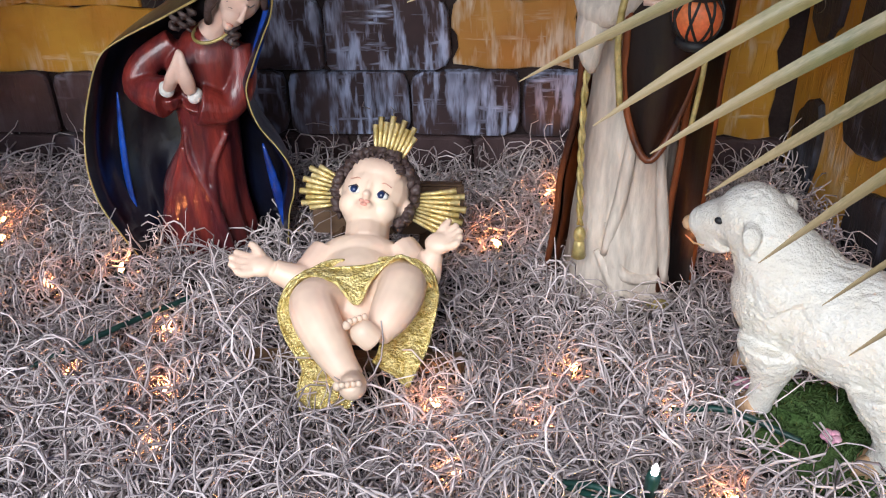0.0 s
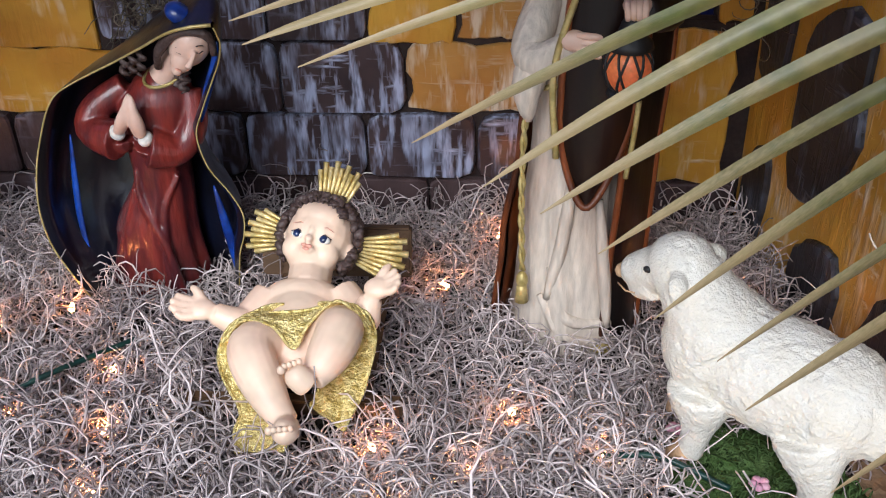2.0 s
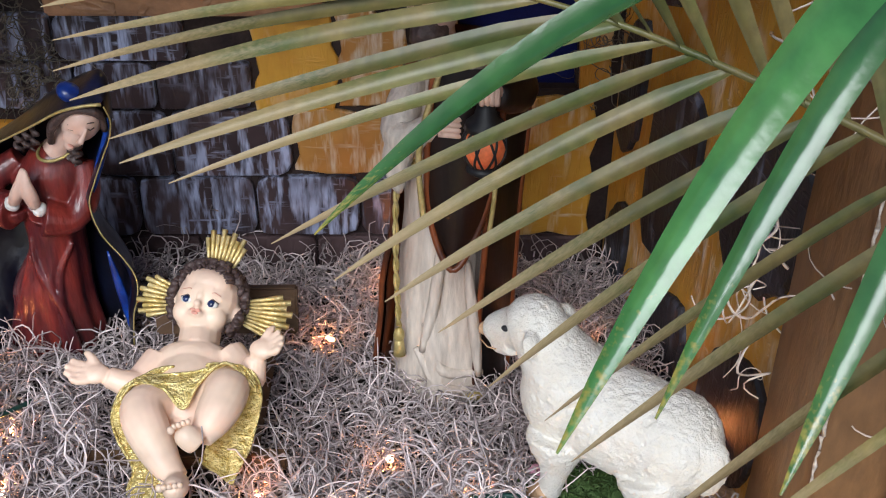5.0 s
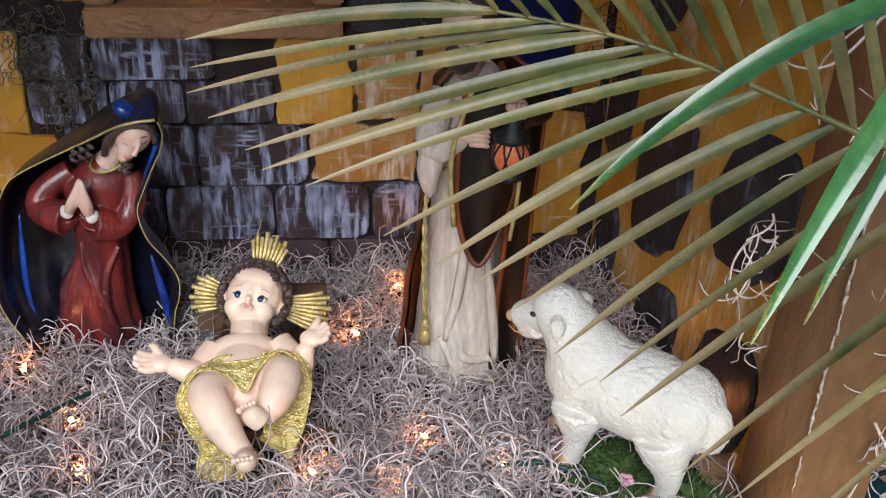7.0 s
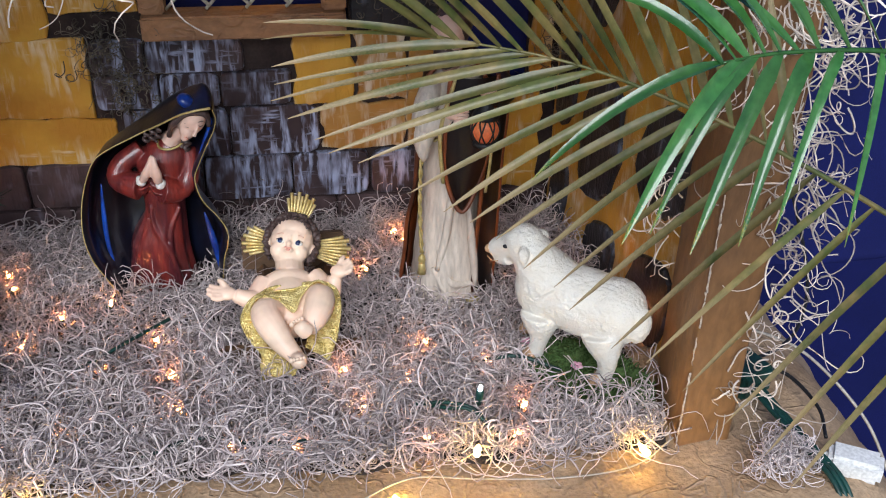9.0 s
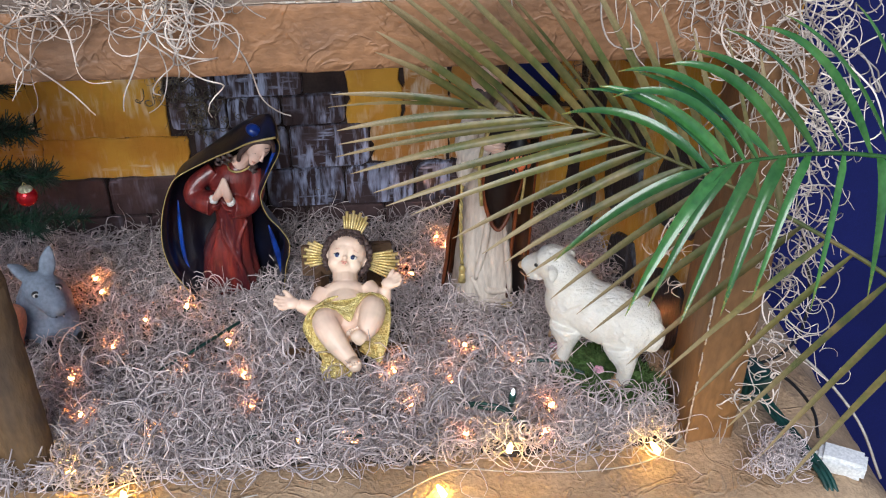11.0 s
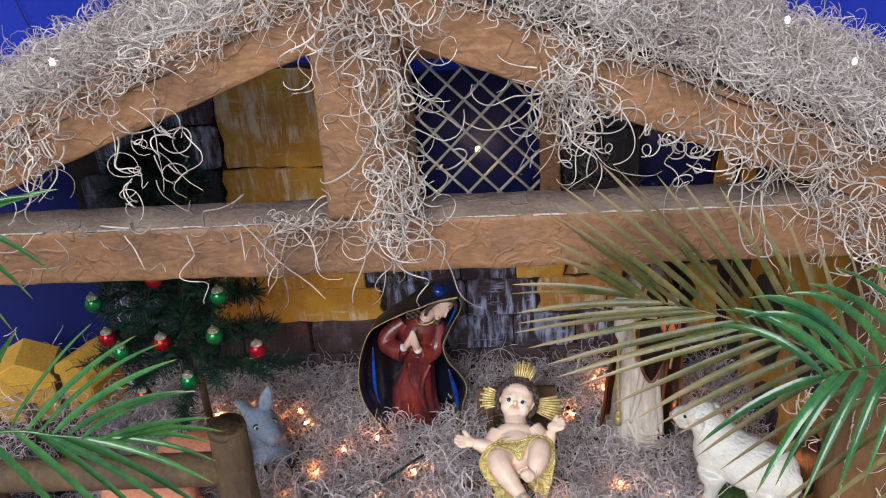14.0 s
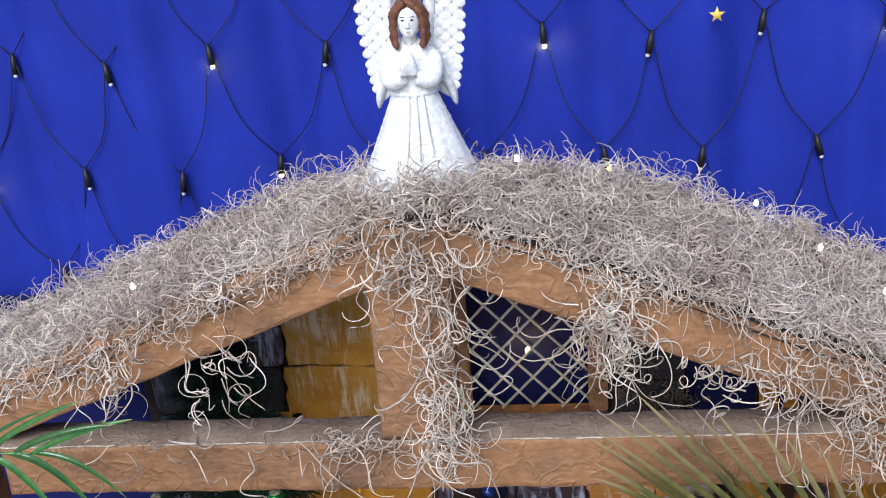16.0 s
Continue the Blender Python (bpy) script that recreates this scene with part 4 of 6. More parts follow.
    for pts, palm, fingers, thumb in (
            ([(-0.031, 0.142, 0.014), (-0.046, 0.117, 0.014), (-0.052, 0.112, 0.020), (-0.070, 0.115, 0.028)], (-0.080, 0.1165, 0.031),
             ([(-0.086, 0.109, 0.032), (-0.094, 0.107, 0.034), (-0.100, 0.108, 0.038)], [(-0.088, 0.113, 0.033), (-0.098, 0.112, 0.035), (-0.105, 0.113, 0.040)], [(-0.088, 0.118, 0.033), (-0.099, 0.118, 0.036), (-0.105, 0.119, 0.041)], [(-0.087, 0.122, 0.033), (-0.097, 0.124, 0.036), (-0.102, 0.125, 0.040)]), [(-0.080, 0.124, 0.033), (-0.086, 0.131, 0.036), (-0.092, 0.135, 0.037)]),
            ([(0.029, 0.147, 0.014), (0.048, 0.124, 0.014), (0.053, 0.121, 0.022), (0.058, 0.130, 0.034)], (0.0635, 0.1345, 0.041),
             ([(0.069, 0.130, 0.043), (0.076, 0.129, 0.046), (0.080, 0.130, 0.051)], [(0.070, 0.134, 0.043), (0.078, 0.134, 0.046), (0.082, 0.136, 0.051)], [(0.070, 0.138, 0.043), (0.078, 0.140, 0.046), (0.081, 0.143, 0.050)], [(0.069, 0.141, 0.042), (0.075, 0.146, 0.045), (0.078, 0.150, 0.047)]), [(0.063, 0.142, 0.041), (0.068, 0.151, 0.043), (0.072, 0.158, 0.042)])):
        skin.tube(spline(pts, 12), limb, 0, 14)
        skin.ball(palm, (0.0120, 0.0105, 0.0070), 0, seg=14)
        for q in (*fingers, thumb):
            skin.tube(spline(q, 7), [0.0041, 0.0041, 0.0040, 0.0038, 0.0035, 0.0031, 0.0020], 0, 8)
    # legs with bent knees, crossed at the shins
    thick = [0.0205, 0.0208, 0.0208, 0.0205, 0.0200, 0.0195, 0.0190, 0.0188, 0.0186, 0.0182, 0.0172, 0.0158, 0.0142, 0.0126, 0.0115, 0.0108]
    skin.tube(spline([(-0.016, 0.092, 0.014), (-0.030, 0.082, 0.034), (-0.029, 0.066, 0.040), (-0.012, 0.036, 0.036), (0.004, 0.014, 0.034)], 16), thick, 0, 18)
    skin.tube(spline([(0.018, 0.096, 0.014), (0.035, 0.097, 0.036), (0.036, 0.082, 0.044), (0.028, 0.060, 0.044), (0.021, 0.046, 0.044)], 16), thick, 0, 18)
    toes = []
    for heel, ball, toe, across in (((0.0065, 0.010, 0.036), (0.0075, 0.001, 0.046), (0.0065, -0.0035, 0.057), Vector((0.95, 0.12, 0.1))), ((0.0205, 0.038, 0.049), (0.0135, 0.041, 0.056), (0.0085, 0.0455, 0.062), Vector((0.72, 0.55, 0.1)))):
        h, b, t = Vector(heel), Vector(ball), Vector(toe)
        skin.tube(spline([h, b, t], 7), [0.0098, 0.0104, 0.0105, 0.0104, 0.0100, 0.0085, 0.0055], 0, 12)
        for k in range(5):
            toes.append((t + (t - b).normalized() * (0.0040 - abs(k - 1) * 0.0010) + across * (-0.0078 + k * 0.0040), 0.0025 if k else 0.0034))
    s.fuse(skin, 0.0015, 0, 3)
    for p, rad in toes:
        s.ball(p, (rad, rad, rad * 1.25), 0, seg=10)
    # painted features
    for sx in (-1, 1):
        e = (sx * 0.0118, -0.0038)
        s.ball(at(e[0], e[1], 0.0272), (0.0058, 0.0036, 0.0030), 6, turn, 14)
        s.ball(at(e[0] - 0.0004, e[1] + 0.0003, 0.0288), (0.0036, 0.0034, 0.0020), 3, turn, 14)
        s.tube([at(e[0] - 0.0060, e[1] + 0.0015, 0.0275), at(e[0], e[1] + 0.0042, 0.0290), at(e[0] + 0.0060, e[1] + 0.0015, 0.0275)], 0.0006, 1, 5)
        s.tube([at(e[0] - 0.0062, e[1] + 0.0085, 0.0280), at(e[0], e[1] + 0.0108, 0.0293), at(e[0] + 0.0062, e[1] + 0.0085, 0.0280)], 0.0004, 5, 5)
        s.ball(at(sx * 0.0022, -0.0128, 0.0330), (0.0030, 0.0015, 0.0014), 5, turn, 10)
    s.ball(at(0, -0.0155, 0.0326), (0.0034, 0.0017, 0.0013), 5, turn, 10)
    # curls round the head, low at the sides and parted over the brow
    r = random.Random(4)
    for i in range(420):
        deg = r.uniform(-42, 222)
        q = radians(deg)
        crown = 35 < deg < 145
        w = r.uniform(-0.026, 0.0185 if crown else 0.008)
        k = math.sqrt(max(0.25, 1 - (w / 0.038) ** 2)) * r.uniform(0.98, 1.10)
        p = at(math.cos(q) * 0.0325 * k, 0.004 + math.sin(q) * 0.0355 * k, w)
        s.ball(p, (r.uniform(0.0022, 0.0045), r.uniform(0.0032, 0.0062), r.uniform(0.0026, 0.0045)), 1, turn @ Matrix.Rotation(r.uniform(0, 3), 3, "Z"), 8)
    for k in range(26):
        q = radians(40 + 100 * k / 25)
        a, b = at(math.cos(q) * 0.032, 0.004 + math.sin(q) * 0.034, 0.006), at(math.cos(q) * 0.0235, 0.004 + math.sin(q) * (0.0235 + 0.004 * math.sin(k * 2.1)), 0.0245)
        s.tube(spline([a, (a + b) / 2 + f * 0.004 + e1 * 0.003 * math.sin(k * 3), b], 6), [0.0026, 0.0028, 0.0026, 0.0022, 0.0016, 0.0008], 1, 6)
    # gold loincloth: two flaps laid open beside the legs, and a band dipping to a point
    def cloth(a, b, n, ripple, hump):
        pa, pb = spline(a, n), spline(b, n)
        rows = []
        for i in range(n):
            row = []
            for k in range(19):
                t = k / 18
                p = lerp(pa[i], pb[i], t)
                row.append(p + Vector((0, 0, hump * math.sin(math.pi * t) + ripple * math.sin(i * 0.55 + t * 11) * min(1, i / 6))))
            rows.append(row)
        s.grid(rows, 2, wrap=False)
        s.grid([[p - Vector((0, 0, 0.0022)) for p in q[::-1]] for q in rows], 2, wrap=False)
        for line in ([q[0] for q in rows], [q[-1] for q in rows], rows[-1], rows[0]):
            s.tube(line, 0.0014, 2, 6)

    cloth([(-0.030, 0.116, 0.036), (-0.054, 0.098, 0.034), (-0.064, 0.084, 0.016), (-0.056, 0.062, 0.010), (-0.039, 0.036, 0.010), (-0.040, 0.016, 0.010), (-0.037, 0.002, 0.006)],
          [(-0.012, 0.120, 0.036), (-0.022, 0.100, 0.006), (-0.024, 0.078, 0.002), (-0.016, 0.050, 0.004), (-0.004, 0.030, 0.008), (0.004, 0.014, 0.012), (0.0, 0.003, 0.010)], 34, 0.0016, 0.002)
    cloth([(0.034, 0.120, 0.038), (0.057, 0.114, 0.034), (0.063, 0.098, 0.018), (0.058, 0.066, 0.010), (0.052, 0.044, 0.008), (0.044, 0.024, 0.006)],
          [(0.016, 0.122, 0.036), (0.024, 0.104, 0.006), (0.024, 0.084, 0.002), (0.020, 0.062, 0.004), (0.018, 0.050, 0.008), (0.016, 0.042, 0.010)], 30, 0.0016, 0.002)
    cloth([(-0.054, 0.090, 0.036), (-0.040, 0.106, 0.041), (-0.014, 0.108, 0.042), (0.010, 0.111, 0.043), (0.030, 0.114, 0.046), (0.048, 0.116, 0.042), (0.060, 0.104, 0.030)],
          [(-0.056, 0.082, 0.036), (-0.040, 0.096, 0.047), (-0.016, 0.091, 0.049), (0.003, 0.074, 0.044), (0.014, 0.094, 0.049), (0.036, 0.112, 0.055), (0.060, 0.097, 0.034)], 44, 0.0006, 0.002)
    # three fans of gold rays
    g = Vector((-0.02, -0.52, 0.86)).normalized()
    g2 = (Vector((0.22, 0.97, 0)) - g * g.dot(Vector((0.22, 0.97, 0)))).normalized()
    fan = Matrix((g2.cross(g), g2, g)).transposed()
    for mid, r0, r1, spread in ((88, 0.036, 0.073, 4.2), (184, 0.033, 0.066, 4.8), (3, 0.037, 0.080, 4.2)):
        for k in range(9):
            q = radians(mid + (k - 4) * spread)
            d, n = fan @ Vector((math.cos(q), math.sin(q), 0)), fan @ Vector((-math.sin(q), math.cos(q), 0))
            ln = r1 - (0.010, 0.003, 0.007, 0.001, 0.005, 0.0, 0.006, 0.002, 0.009)[k]
            wd = radians(spread) * 0.54
            ring = lambda p, w: [p + n * w, p + n * w * 0.35 + g * 0.0022, p - n * w * 0.35 + g * 0.0022, p - n * w, p - g * 0.0012]
            s.grid([ring(hc + d * r0 - g * 0.004, r0 * wd), ring(hc + d * ln, ln * wd)], 4)
    m = Matrix.Translation((0.155, 0.969, 0.040)) @ Matrix.Rotation(math.atan(0.36), 4, "X")
    return statue("infant_doll", s, [SKIN, HAIR, GOLD_CLOTH, EYE, GOLD, BLUSH, CUFF], "painted infant doll with three gold ray fans and gold loincloth", m)


def crib():
    ob = thing("crib", None, None, "low dark wooden crib stand beneath the infant doll", "crib")
    part("crossbar", Shape().box((0.150, 1.036, 0.038), (0.18, 0.012, 0.016), bevel=0.002), CRIB, ob, smooth=False)
    part("headboard", Shape().box((0.158, 1.235, 0.06), (0.145, 0.014, 0.05), rot=Matrix.Rotation(radians(-15), 3, "X"), bevel=0.002), CRIB, ob, smooth=False)
    for x in (0.115, 0.2):
        part("rail", Shape().tube([(x, 1.032, 0.034), (x, 1.24, 0.034)], 0.012, seg=4), CRIB, ob, smooth=False)


def sheep():
    """Built along its own length: s from nose to tail, n towards the viewer's side, z up."""
    s, body = Shape(), Shape()
    ax, ay = Vector((0.799, -0.601, 0)), Vector((-0.601, -0.799, 0))
    at = lambda p, n, z: Vector((0.5, 1.0, 0)) + ax * p + ay * n + Vector((0, 0, z))
    rz = Matrix((ax, -ay, Vector((0, 0, 1)))).transposed()
    body.ball(at(0.025, 0, 0.124), (0.082, 0.041, 0.045), 0, rz, 32)
    body.ball(at(-0.026, 0, 0.128), (0.042, 0.038, 0.046), 0, rz, 28)
    body.ball(at(0.066, 0, 0.124), (0.041, 0.041, 0.044), 0, rz, 28)
    body.tube(spline([at(-0.020, 0, 0.136), at(-0.040, 0, 0.158), at(-0.056, 0, 0.178)], 10), [0.041, 0.039, 0.037, 0.035, 0.033, 0.031, 0.029, 0.028, 0.027, 0.025], 0, 22)
    body.ball(at(-0.062, 0, 0.181), (0.027, 0.0245, 0.0265), 0, rz, 28)
    body.tube(spline([at(-0.066, 0, 0.178), at(-0.088, 0, 0.168), at(-0.107, 0, 0.158)], 12), [0.0225, 0.0215, 0.0205, 0.0195, 0.0185, 0.0175, 0.0165, 0.0155, 0.0145, 0.0135, 0.0120, 0.0085], 0, 18)
    body.tube(spline([at(-0.078, 0.006, 0.160), at(-0.092, 0.003, 0.152), at(-0.100, 0.002, 0.149)], 6), [0.012, 0.0115, 0.0105, 0.0095, 0.008, 0.005], 0, 12)
    for n in (1, -1):
        body.tube(spline([at(-0.054, 0.022 * n, 0.190), at(-0.048, 0.031 * n, 0.184), at(-0.047, 0.034 * n, 0.172)], 8), [0.004, 0.006, 0.0072, 0.0074, 0.007, 0.006, 0.0045, 0.002], 0, 10, 0.65)
    # legs and hooves
    for hip, knee, foot in (((-0.022, 0.020, 0.100), (-0.020, 0.025, 0.066), (-0.024, 0.027, 0.040)), ((-0.034, -0.018, 0.100), (-0.046, -0.021, 0.070), (-0.050, -0.022, 0.042)), ((0.062, 0.022, 0.104), (0.074, 0.027, 0.066), (0.071, 0.028, 0.038)), ((0.055, -0.020, 0.100), (0.062, -0.022, 0.070), (0.056, -0.022, 0.042))):
        body.tube(spline([at(*hip), at(*knee), at(*foot)], 12), [0.028, 0.0265, 0.024, 0.0205, 0.017, 0.0142, 0.0125, 0.0115, 0.011, 0.0108, 0.011, 0.012], 0, 16)
        p, n, z = foot
        for k in (-1, 1):
            s.tube(spline([at(p, n + 0.005 * k, z + 0.006), at(p - 0.006, n + 0.0055 * k, z - 0.002), at(p - 0.012, n + 0.0055 * k, z - 0.010)], 6), [0.0080, 0.0085, 0.0088, 0.0088, 0.0085, 0.0070], 3, 10)
    body.tube(spline([at(0.092, 0.004, 0.142), at(0.101, 0.006, 0.124), at(0.098, 0.010, 0.098)], 9), [0.010, 0.0135, 0.0150, 0.0155, 0.0155, 0.0150, 0.0140, 0.0120, 0.007], 0, 14)
    s.fuse(body, 0.0018, 0, 8)
    # carved wool: short tufts that run along the body
    for i, p in enumerate(s.v):
        q = Vector(p) - Vector((0.5, 1.0, 0))
        u, n, z = q.dot(ax), q.dot(ay), q.z
        if u > -0.070 and z > 0.062:
            c = at(min(max(u, -0.02), 0.07), 0, 0.126) if u > -0.045 else at(-0.060, 0, 0.178)
            tuft = noise.noise((u * 150 + z * 60, n * 260, z * 260)) * 0.0013 + noise.noise((u * 330, n * 480, z * 480)) * 0.0011
            s.v[i] = tuple(Vector(p) + (Vector(p) - c).normalized() * tuft)
    s.ball(at(-0.1095, 0.001, 0.1585), (0.0062, 0.0072, 0.0060), 3, rz, 12)
    s.tube([at(-0.108, 0.010, 0.152), at(-0.099, 0.0135, 0.1505), at(-0.090, 0.0155, 0.1535)], 0.0007, 1, 5)
    for n in (1, -1):
        s.ball(at(-0.0790, 0.0195 * n, 0.1815), (0.0036, 0.0024, 0.0026), 2, rz, 10)
    # grassy plinth with blades and two small flowers
    ring = lambda k, z: [at(0.036 + 0.098 * k * math.cos(q), 0.010 + 0.058 * k * math.sin(q), z + 0.003 * math.sin(q * 9)) for q in [2 * math.pi * i / 36 for i in range(36)]]
    s.grid([ring(1.0, 0.0), ring(1.03, 0.012), ring(0.97, 0.024), ring(0.8, 0.031), ring(0.4, 0.033), ring(0.05, 0.033)], 4)
    r = random.Random(8)
    for i in range(900):
        q, k = r.uniform(0, 2 * math.pi), math.sqrt(r.random())
        p = at(0.036 + 0.098 * k * math.cos(q), 0.010 + 0.058 * k * math.sin(q), 0.034 - 0.012 * k ** 6)
        d = Vector((r.gauss(0, 1), r.gauss(0, 1), r.uniform(0.1, 0.8))).normalized() * r.uniform(0.005, 0.010)
        s.tube([p - Vector((0, 0, 0.002)), p + d * 0.5 + Vector((0, 0, 0.0012)), p + d], [0.0010, 0.0009, 0.0003], 4, 3)
    for fp, fn in ((0.034, 0.024), (-0.044, 0.012)):
        for k in range(5):
            q = 2 * math.pi * k / 5
            s.ball(at(fp + 0.0045 * math.cos(q), fn + 0.0045 * math.sin(q), 0.0405), (0.0040, 0.0040, 0.0022), 5, seg=8)
    return statue("sheep_figurine", s, [FLEECE, HOOF, WIRE_BLACK, HOOF, GRASS, PINK], "white sheep figurine with carved fleece on a grassy plinth")


def donkey():
    s, skin = Shape(), Shape()
    c = Vector((-0.302, 1.165, 0.004))
    skin.ball(c + Vector((-0.004, 0.006, 0.046)), (0.042, 0.044, 0.050), 0, seg=28)
    skin.ball(c + Vector((0.002, -0.010, 0.026)), (0.044, 0.042, 0.030), 0, seg=24)
    skin.ball(c + Vector((0.004, -0.014, 0.094)), (0.029, 0.027, 0.026), 0, seg=24)
    skin.tube(spline([c + Vector((0.008, -0.020, 0.094)), c + Vector((0.024, -0.038, 0.082)), c + Vector((0.036, -0.050, 0.070))], 10), [0.024, 0.024, 0.0235, 0.0225, 0.021, 0.0195, 0.0180, 0.0168, 0.0150, 0.0090], 0, 18)
    for base, mid, tip in (((-0.012, -0.008, 0.108), (-0.026, -0.006, 0.124), (-0.040, -0.004, 0.134)), ((0.014, -0.006, 0.112), (0.020, -0.002, 0.138), (0.026, 0.004, 0.160))):
        skin.tube(spline([c + Vector(base), c + Vector(mid), c + Vector(tip)], 9), [0.008, 0.0115, 0.0128, 0.0128, 0.0118, 0.0100, 0.0078, 0.0052, 0.0018], 0, 12, 0.55)
    for x, y in ((-0.042, -0.022), (0.006, -0.048), (0.048, -0.034)):
        skin.tube([c + Vector((x * 0.55, y * 0.55, 0.022)), c + Vector((x, y, 0.014))], [0.017, 0.0125], 0, 12)
        s.ball(c + Vector((x * 1.10, y * 1.12, 0.013)), (0.0095, 0.0095, 0.0105), 2, seg=12)
    s.fuse(skin, 0.0025, 0, 4)
    for p in ((0.004, -0.0405, 0.102), (0.0315, -0.0245, 0.102)):
        s.ball(c + Vector(p), (0.0072, 0.0040, 0.0062), 2, seg=12)
        s.ball(c + Vector(p) + Vector((0.0004, -0.0012, -0.0003)), (0.0060, 0.0036, 0.0050), 1, seg=12)
        s.ball(c + Vector(p) + Vector((0.0012, -0.0038, 0.0)), (0.0030, 0.0018, 0.0036), 2, seg=10)
    for dx in (-0.006, 0.008):
        s.ball(c + Vector((0.036 + dx * 0.7, -0.0605 + dx * 0.4, 0.076)), (0.0016, 0.0012, 0.0012), 2, seg=8)
    return statue("donkey_figurine", s, [DONKEY, CUFF, WIRE_BLACK], "small grey clay donkey figurine sitting on the moss")


def pig(at, name_label):
    s = Shape()
    s.tube(spline([(-0.082, 0, 0.044), (-0.06, 0, 0.048), (-0.01, 0, 0.05), (0.045, 0, 0.046), (0.07, 0, 0.04)], 18), [0.012, 0.03, 0.038, 0.041, 0.042, 0.042, 0.0425, 0.043, 0.043, 0.0425, 0.041, 0.04, 0.038, 0.036, 0.033, 0.03, 0.027, 0.02], 0, 22)
    s.tube([(0.06, 0, 0.036), (0.09, 0, 0.028)], [0.022, 0.0155], 0, 16)
    s.ball((0.091, 0, 0.028), (0.004, 0.014, 0.013), 0, seg=12)
    for sy in (-1, 1):
        s.ball((0.055, sy * 0.024, 0.066), (0.010, 0.013, 0.006), 0, seg=10)
        s.ball((0.078, sy * 0.014, 0.044), 0.003, 1, seg=8)
        for x in (-0.055, 0.035):
            s.tube([(x, sy * 0.022, 0.03), (x + 0.003, sy * 0.026, 0.012), (x + 0.003, sy * 0.026, 0.0)], [0.017, 0.013, 0.0125], 0, 12)
    return statue("pig_figurine", s, [PIG, WIRE_BLACK], name_label, at)


def angel():
    s, arms = Shape(), Shape()
    cx, cy, z0 = -0.012, 1.035, 0.940
    rows = [(0.148 * i / 12, lerp(0.096, 0.030, (i / 12) ** 0.9), lerp(0.068, 0.025, i / 12)) for i in range(12)] + [(0.148, 0.030, 0.025), (0.160, 0.032, 0.026), (0.185, 0.036, 0.026), (0.205, 0.031, 0.021), (0.215, 0.013, 0.013), (0.222, 0.009, 0.010)]
    rings = []
    for i in range(44):
        z = 0.222 * i / 43
        hx, hy = table(rows, z)
        rings.append(fold_ring(cx, cy, z0 + z, hx, hx, hy, 84, folds=0.022 * max(0.0, 1 - z / 0.15), n=12, phase=0.7))
    s.grid(rings, 0)
    s.tube([(cx + 0.0305 * math.cos(a), cy + 0.0255 * math.sin(a), z0 + 0.150) for a in [2 * math.pi * i / 28 for i in range(29)]], 0.0028, 0, 8)
    for k in range(3):
        a = radians(-84 + (k - 1) * 17)
        s.tube(spline([(cx + 0.031 * math.cos(a), cy + 0.026 * math.sin(a) - 0.001, z0 + 0.148), (cx + 0.045 * math.cos(a), cy + 0.040 * math.sin(a), z0 + 0.105), (cx + 0.062 * math.cos(a), cy + 0.054 * math.sin(a), z0 + 0.06 + 0.008 * (k % 3))], 10), [0.0028, 0.0032, 0.0034, 0.0034, 0.0032, 0.003, 0.0026, 0.002, 0.0014, 0.0006], 0, 7)
    for sx in (-1, 1):
        arms.tube(spline([(cx + sx * 0.027, cy - 0.002, z0 + 0.200), (cx + sx * 0.030, cy - 0.012, z0 + 0.182), (cx + sx * 0.026, cy - 0.024, z0 + 0.170), (cx + sx * 0.008, cy - 0.034, z0 + 0.176)], 12), [0.010, 0.0110, 0.0118, 0.0120, 0.0120, 0.0120, 0.0122, 0.0125, 0.0125, 0.0120, 0.0110, 0.0100], 0, 14)
        arms.tube(spline([(cx + sx * 0.006, cy - 0.037, z0 + 0.180), (cx + sx * 0.0045, cy - 0.042, z0 + 0.196), (cx + sx * 0.0015, cy - 0.040, z0 + 0.213)], 6), [0.0062, 0.0064, 0.0060, 0.0050, 0.0036, 0.0018], 0, 10)
        # wing: a slab with a scalloped edge, covered with overlapping feathers
        out = spline([(0.050, 0, 0.318), (0.064, 0, 0.300), (0.0685, 0, 0.262), (0.0665, 0, 0.222), (0.061, 0, 0.185), (0.056, 0, 0.155), (0.050, 0, 0.128)], 60)
        s.grid([[(cx + sx * lerp(0.018, p.x, u), cy + 0.026 + d, z0 + lerp(lerp(0.318, 0.15, i / 59), p.z, u)) for u, d in ((0.0, -0.003), (0.5, -0.006), (1.0, -0.002), (1.0, 0.003), (0.5, 0.006), (0.0, 0.006))] for i, p in enumerate(out)], 0)
        for row in range(5):
            for k in range(14 - row):
                p = out[min(59, int(3 + k * 3.7 + (row % 2) * 1.8))]
                s.ball((cx + sx * (p.x - 0.0045 - row * 0.0092), cy + 0.0205 - 0.0005 * row, z0 + p.z), (0.0092, 0.0020, 0.0068), 0, Matrix.Rotation(radians(18 * sx), 3, "Y"), 14)
        s.tube(spline([(cx + sx * 0.030, cy + 0.020, z0 + 0.175), (cx + sx * 0.046, cy + 0.022, z0 + 0.148), (cx + sx * 0.052, cy + 0.024, z0 + 0.122)], 8), [0.012, 0.0135, 0.014, 0.0135, 0.0125, 0.011, 0.009, 0.004], 0, 12, 0.5)
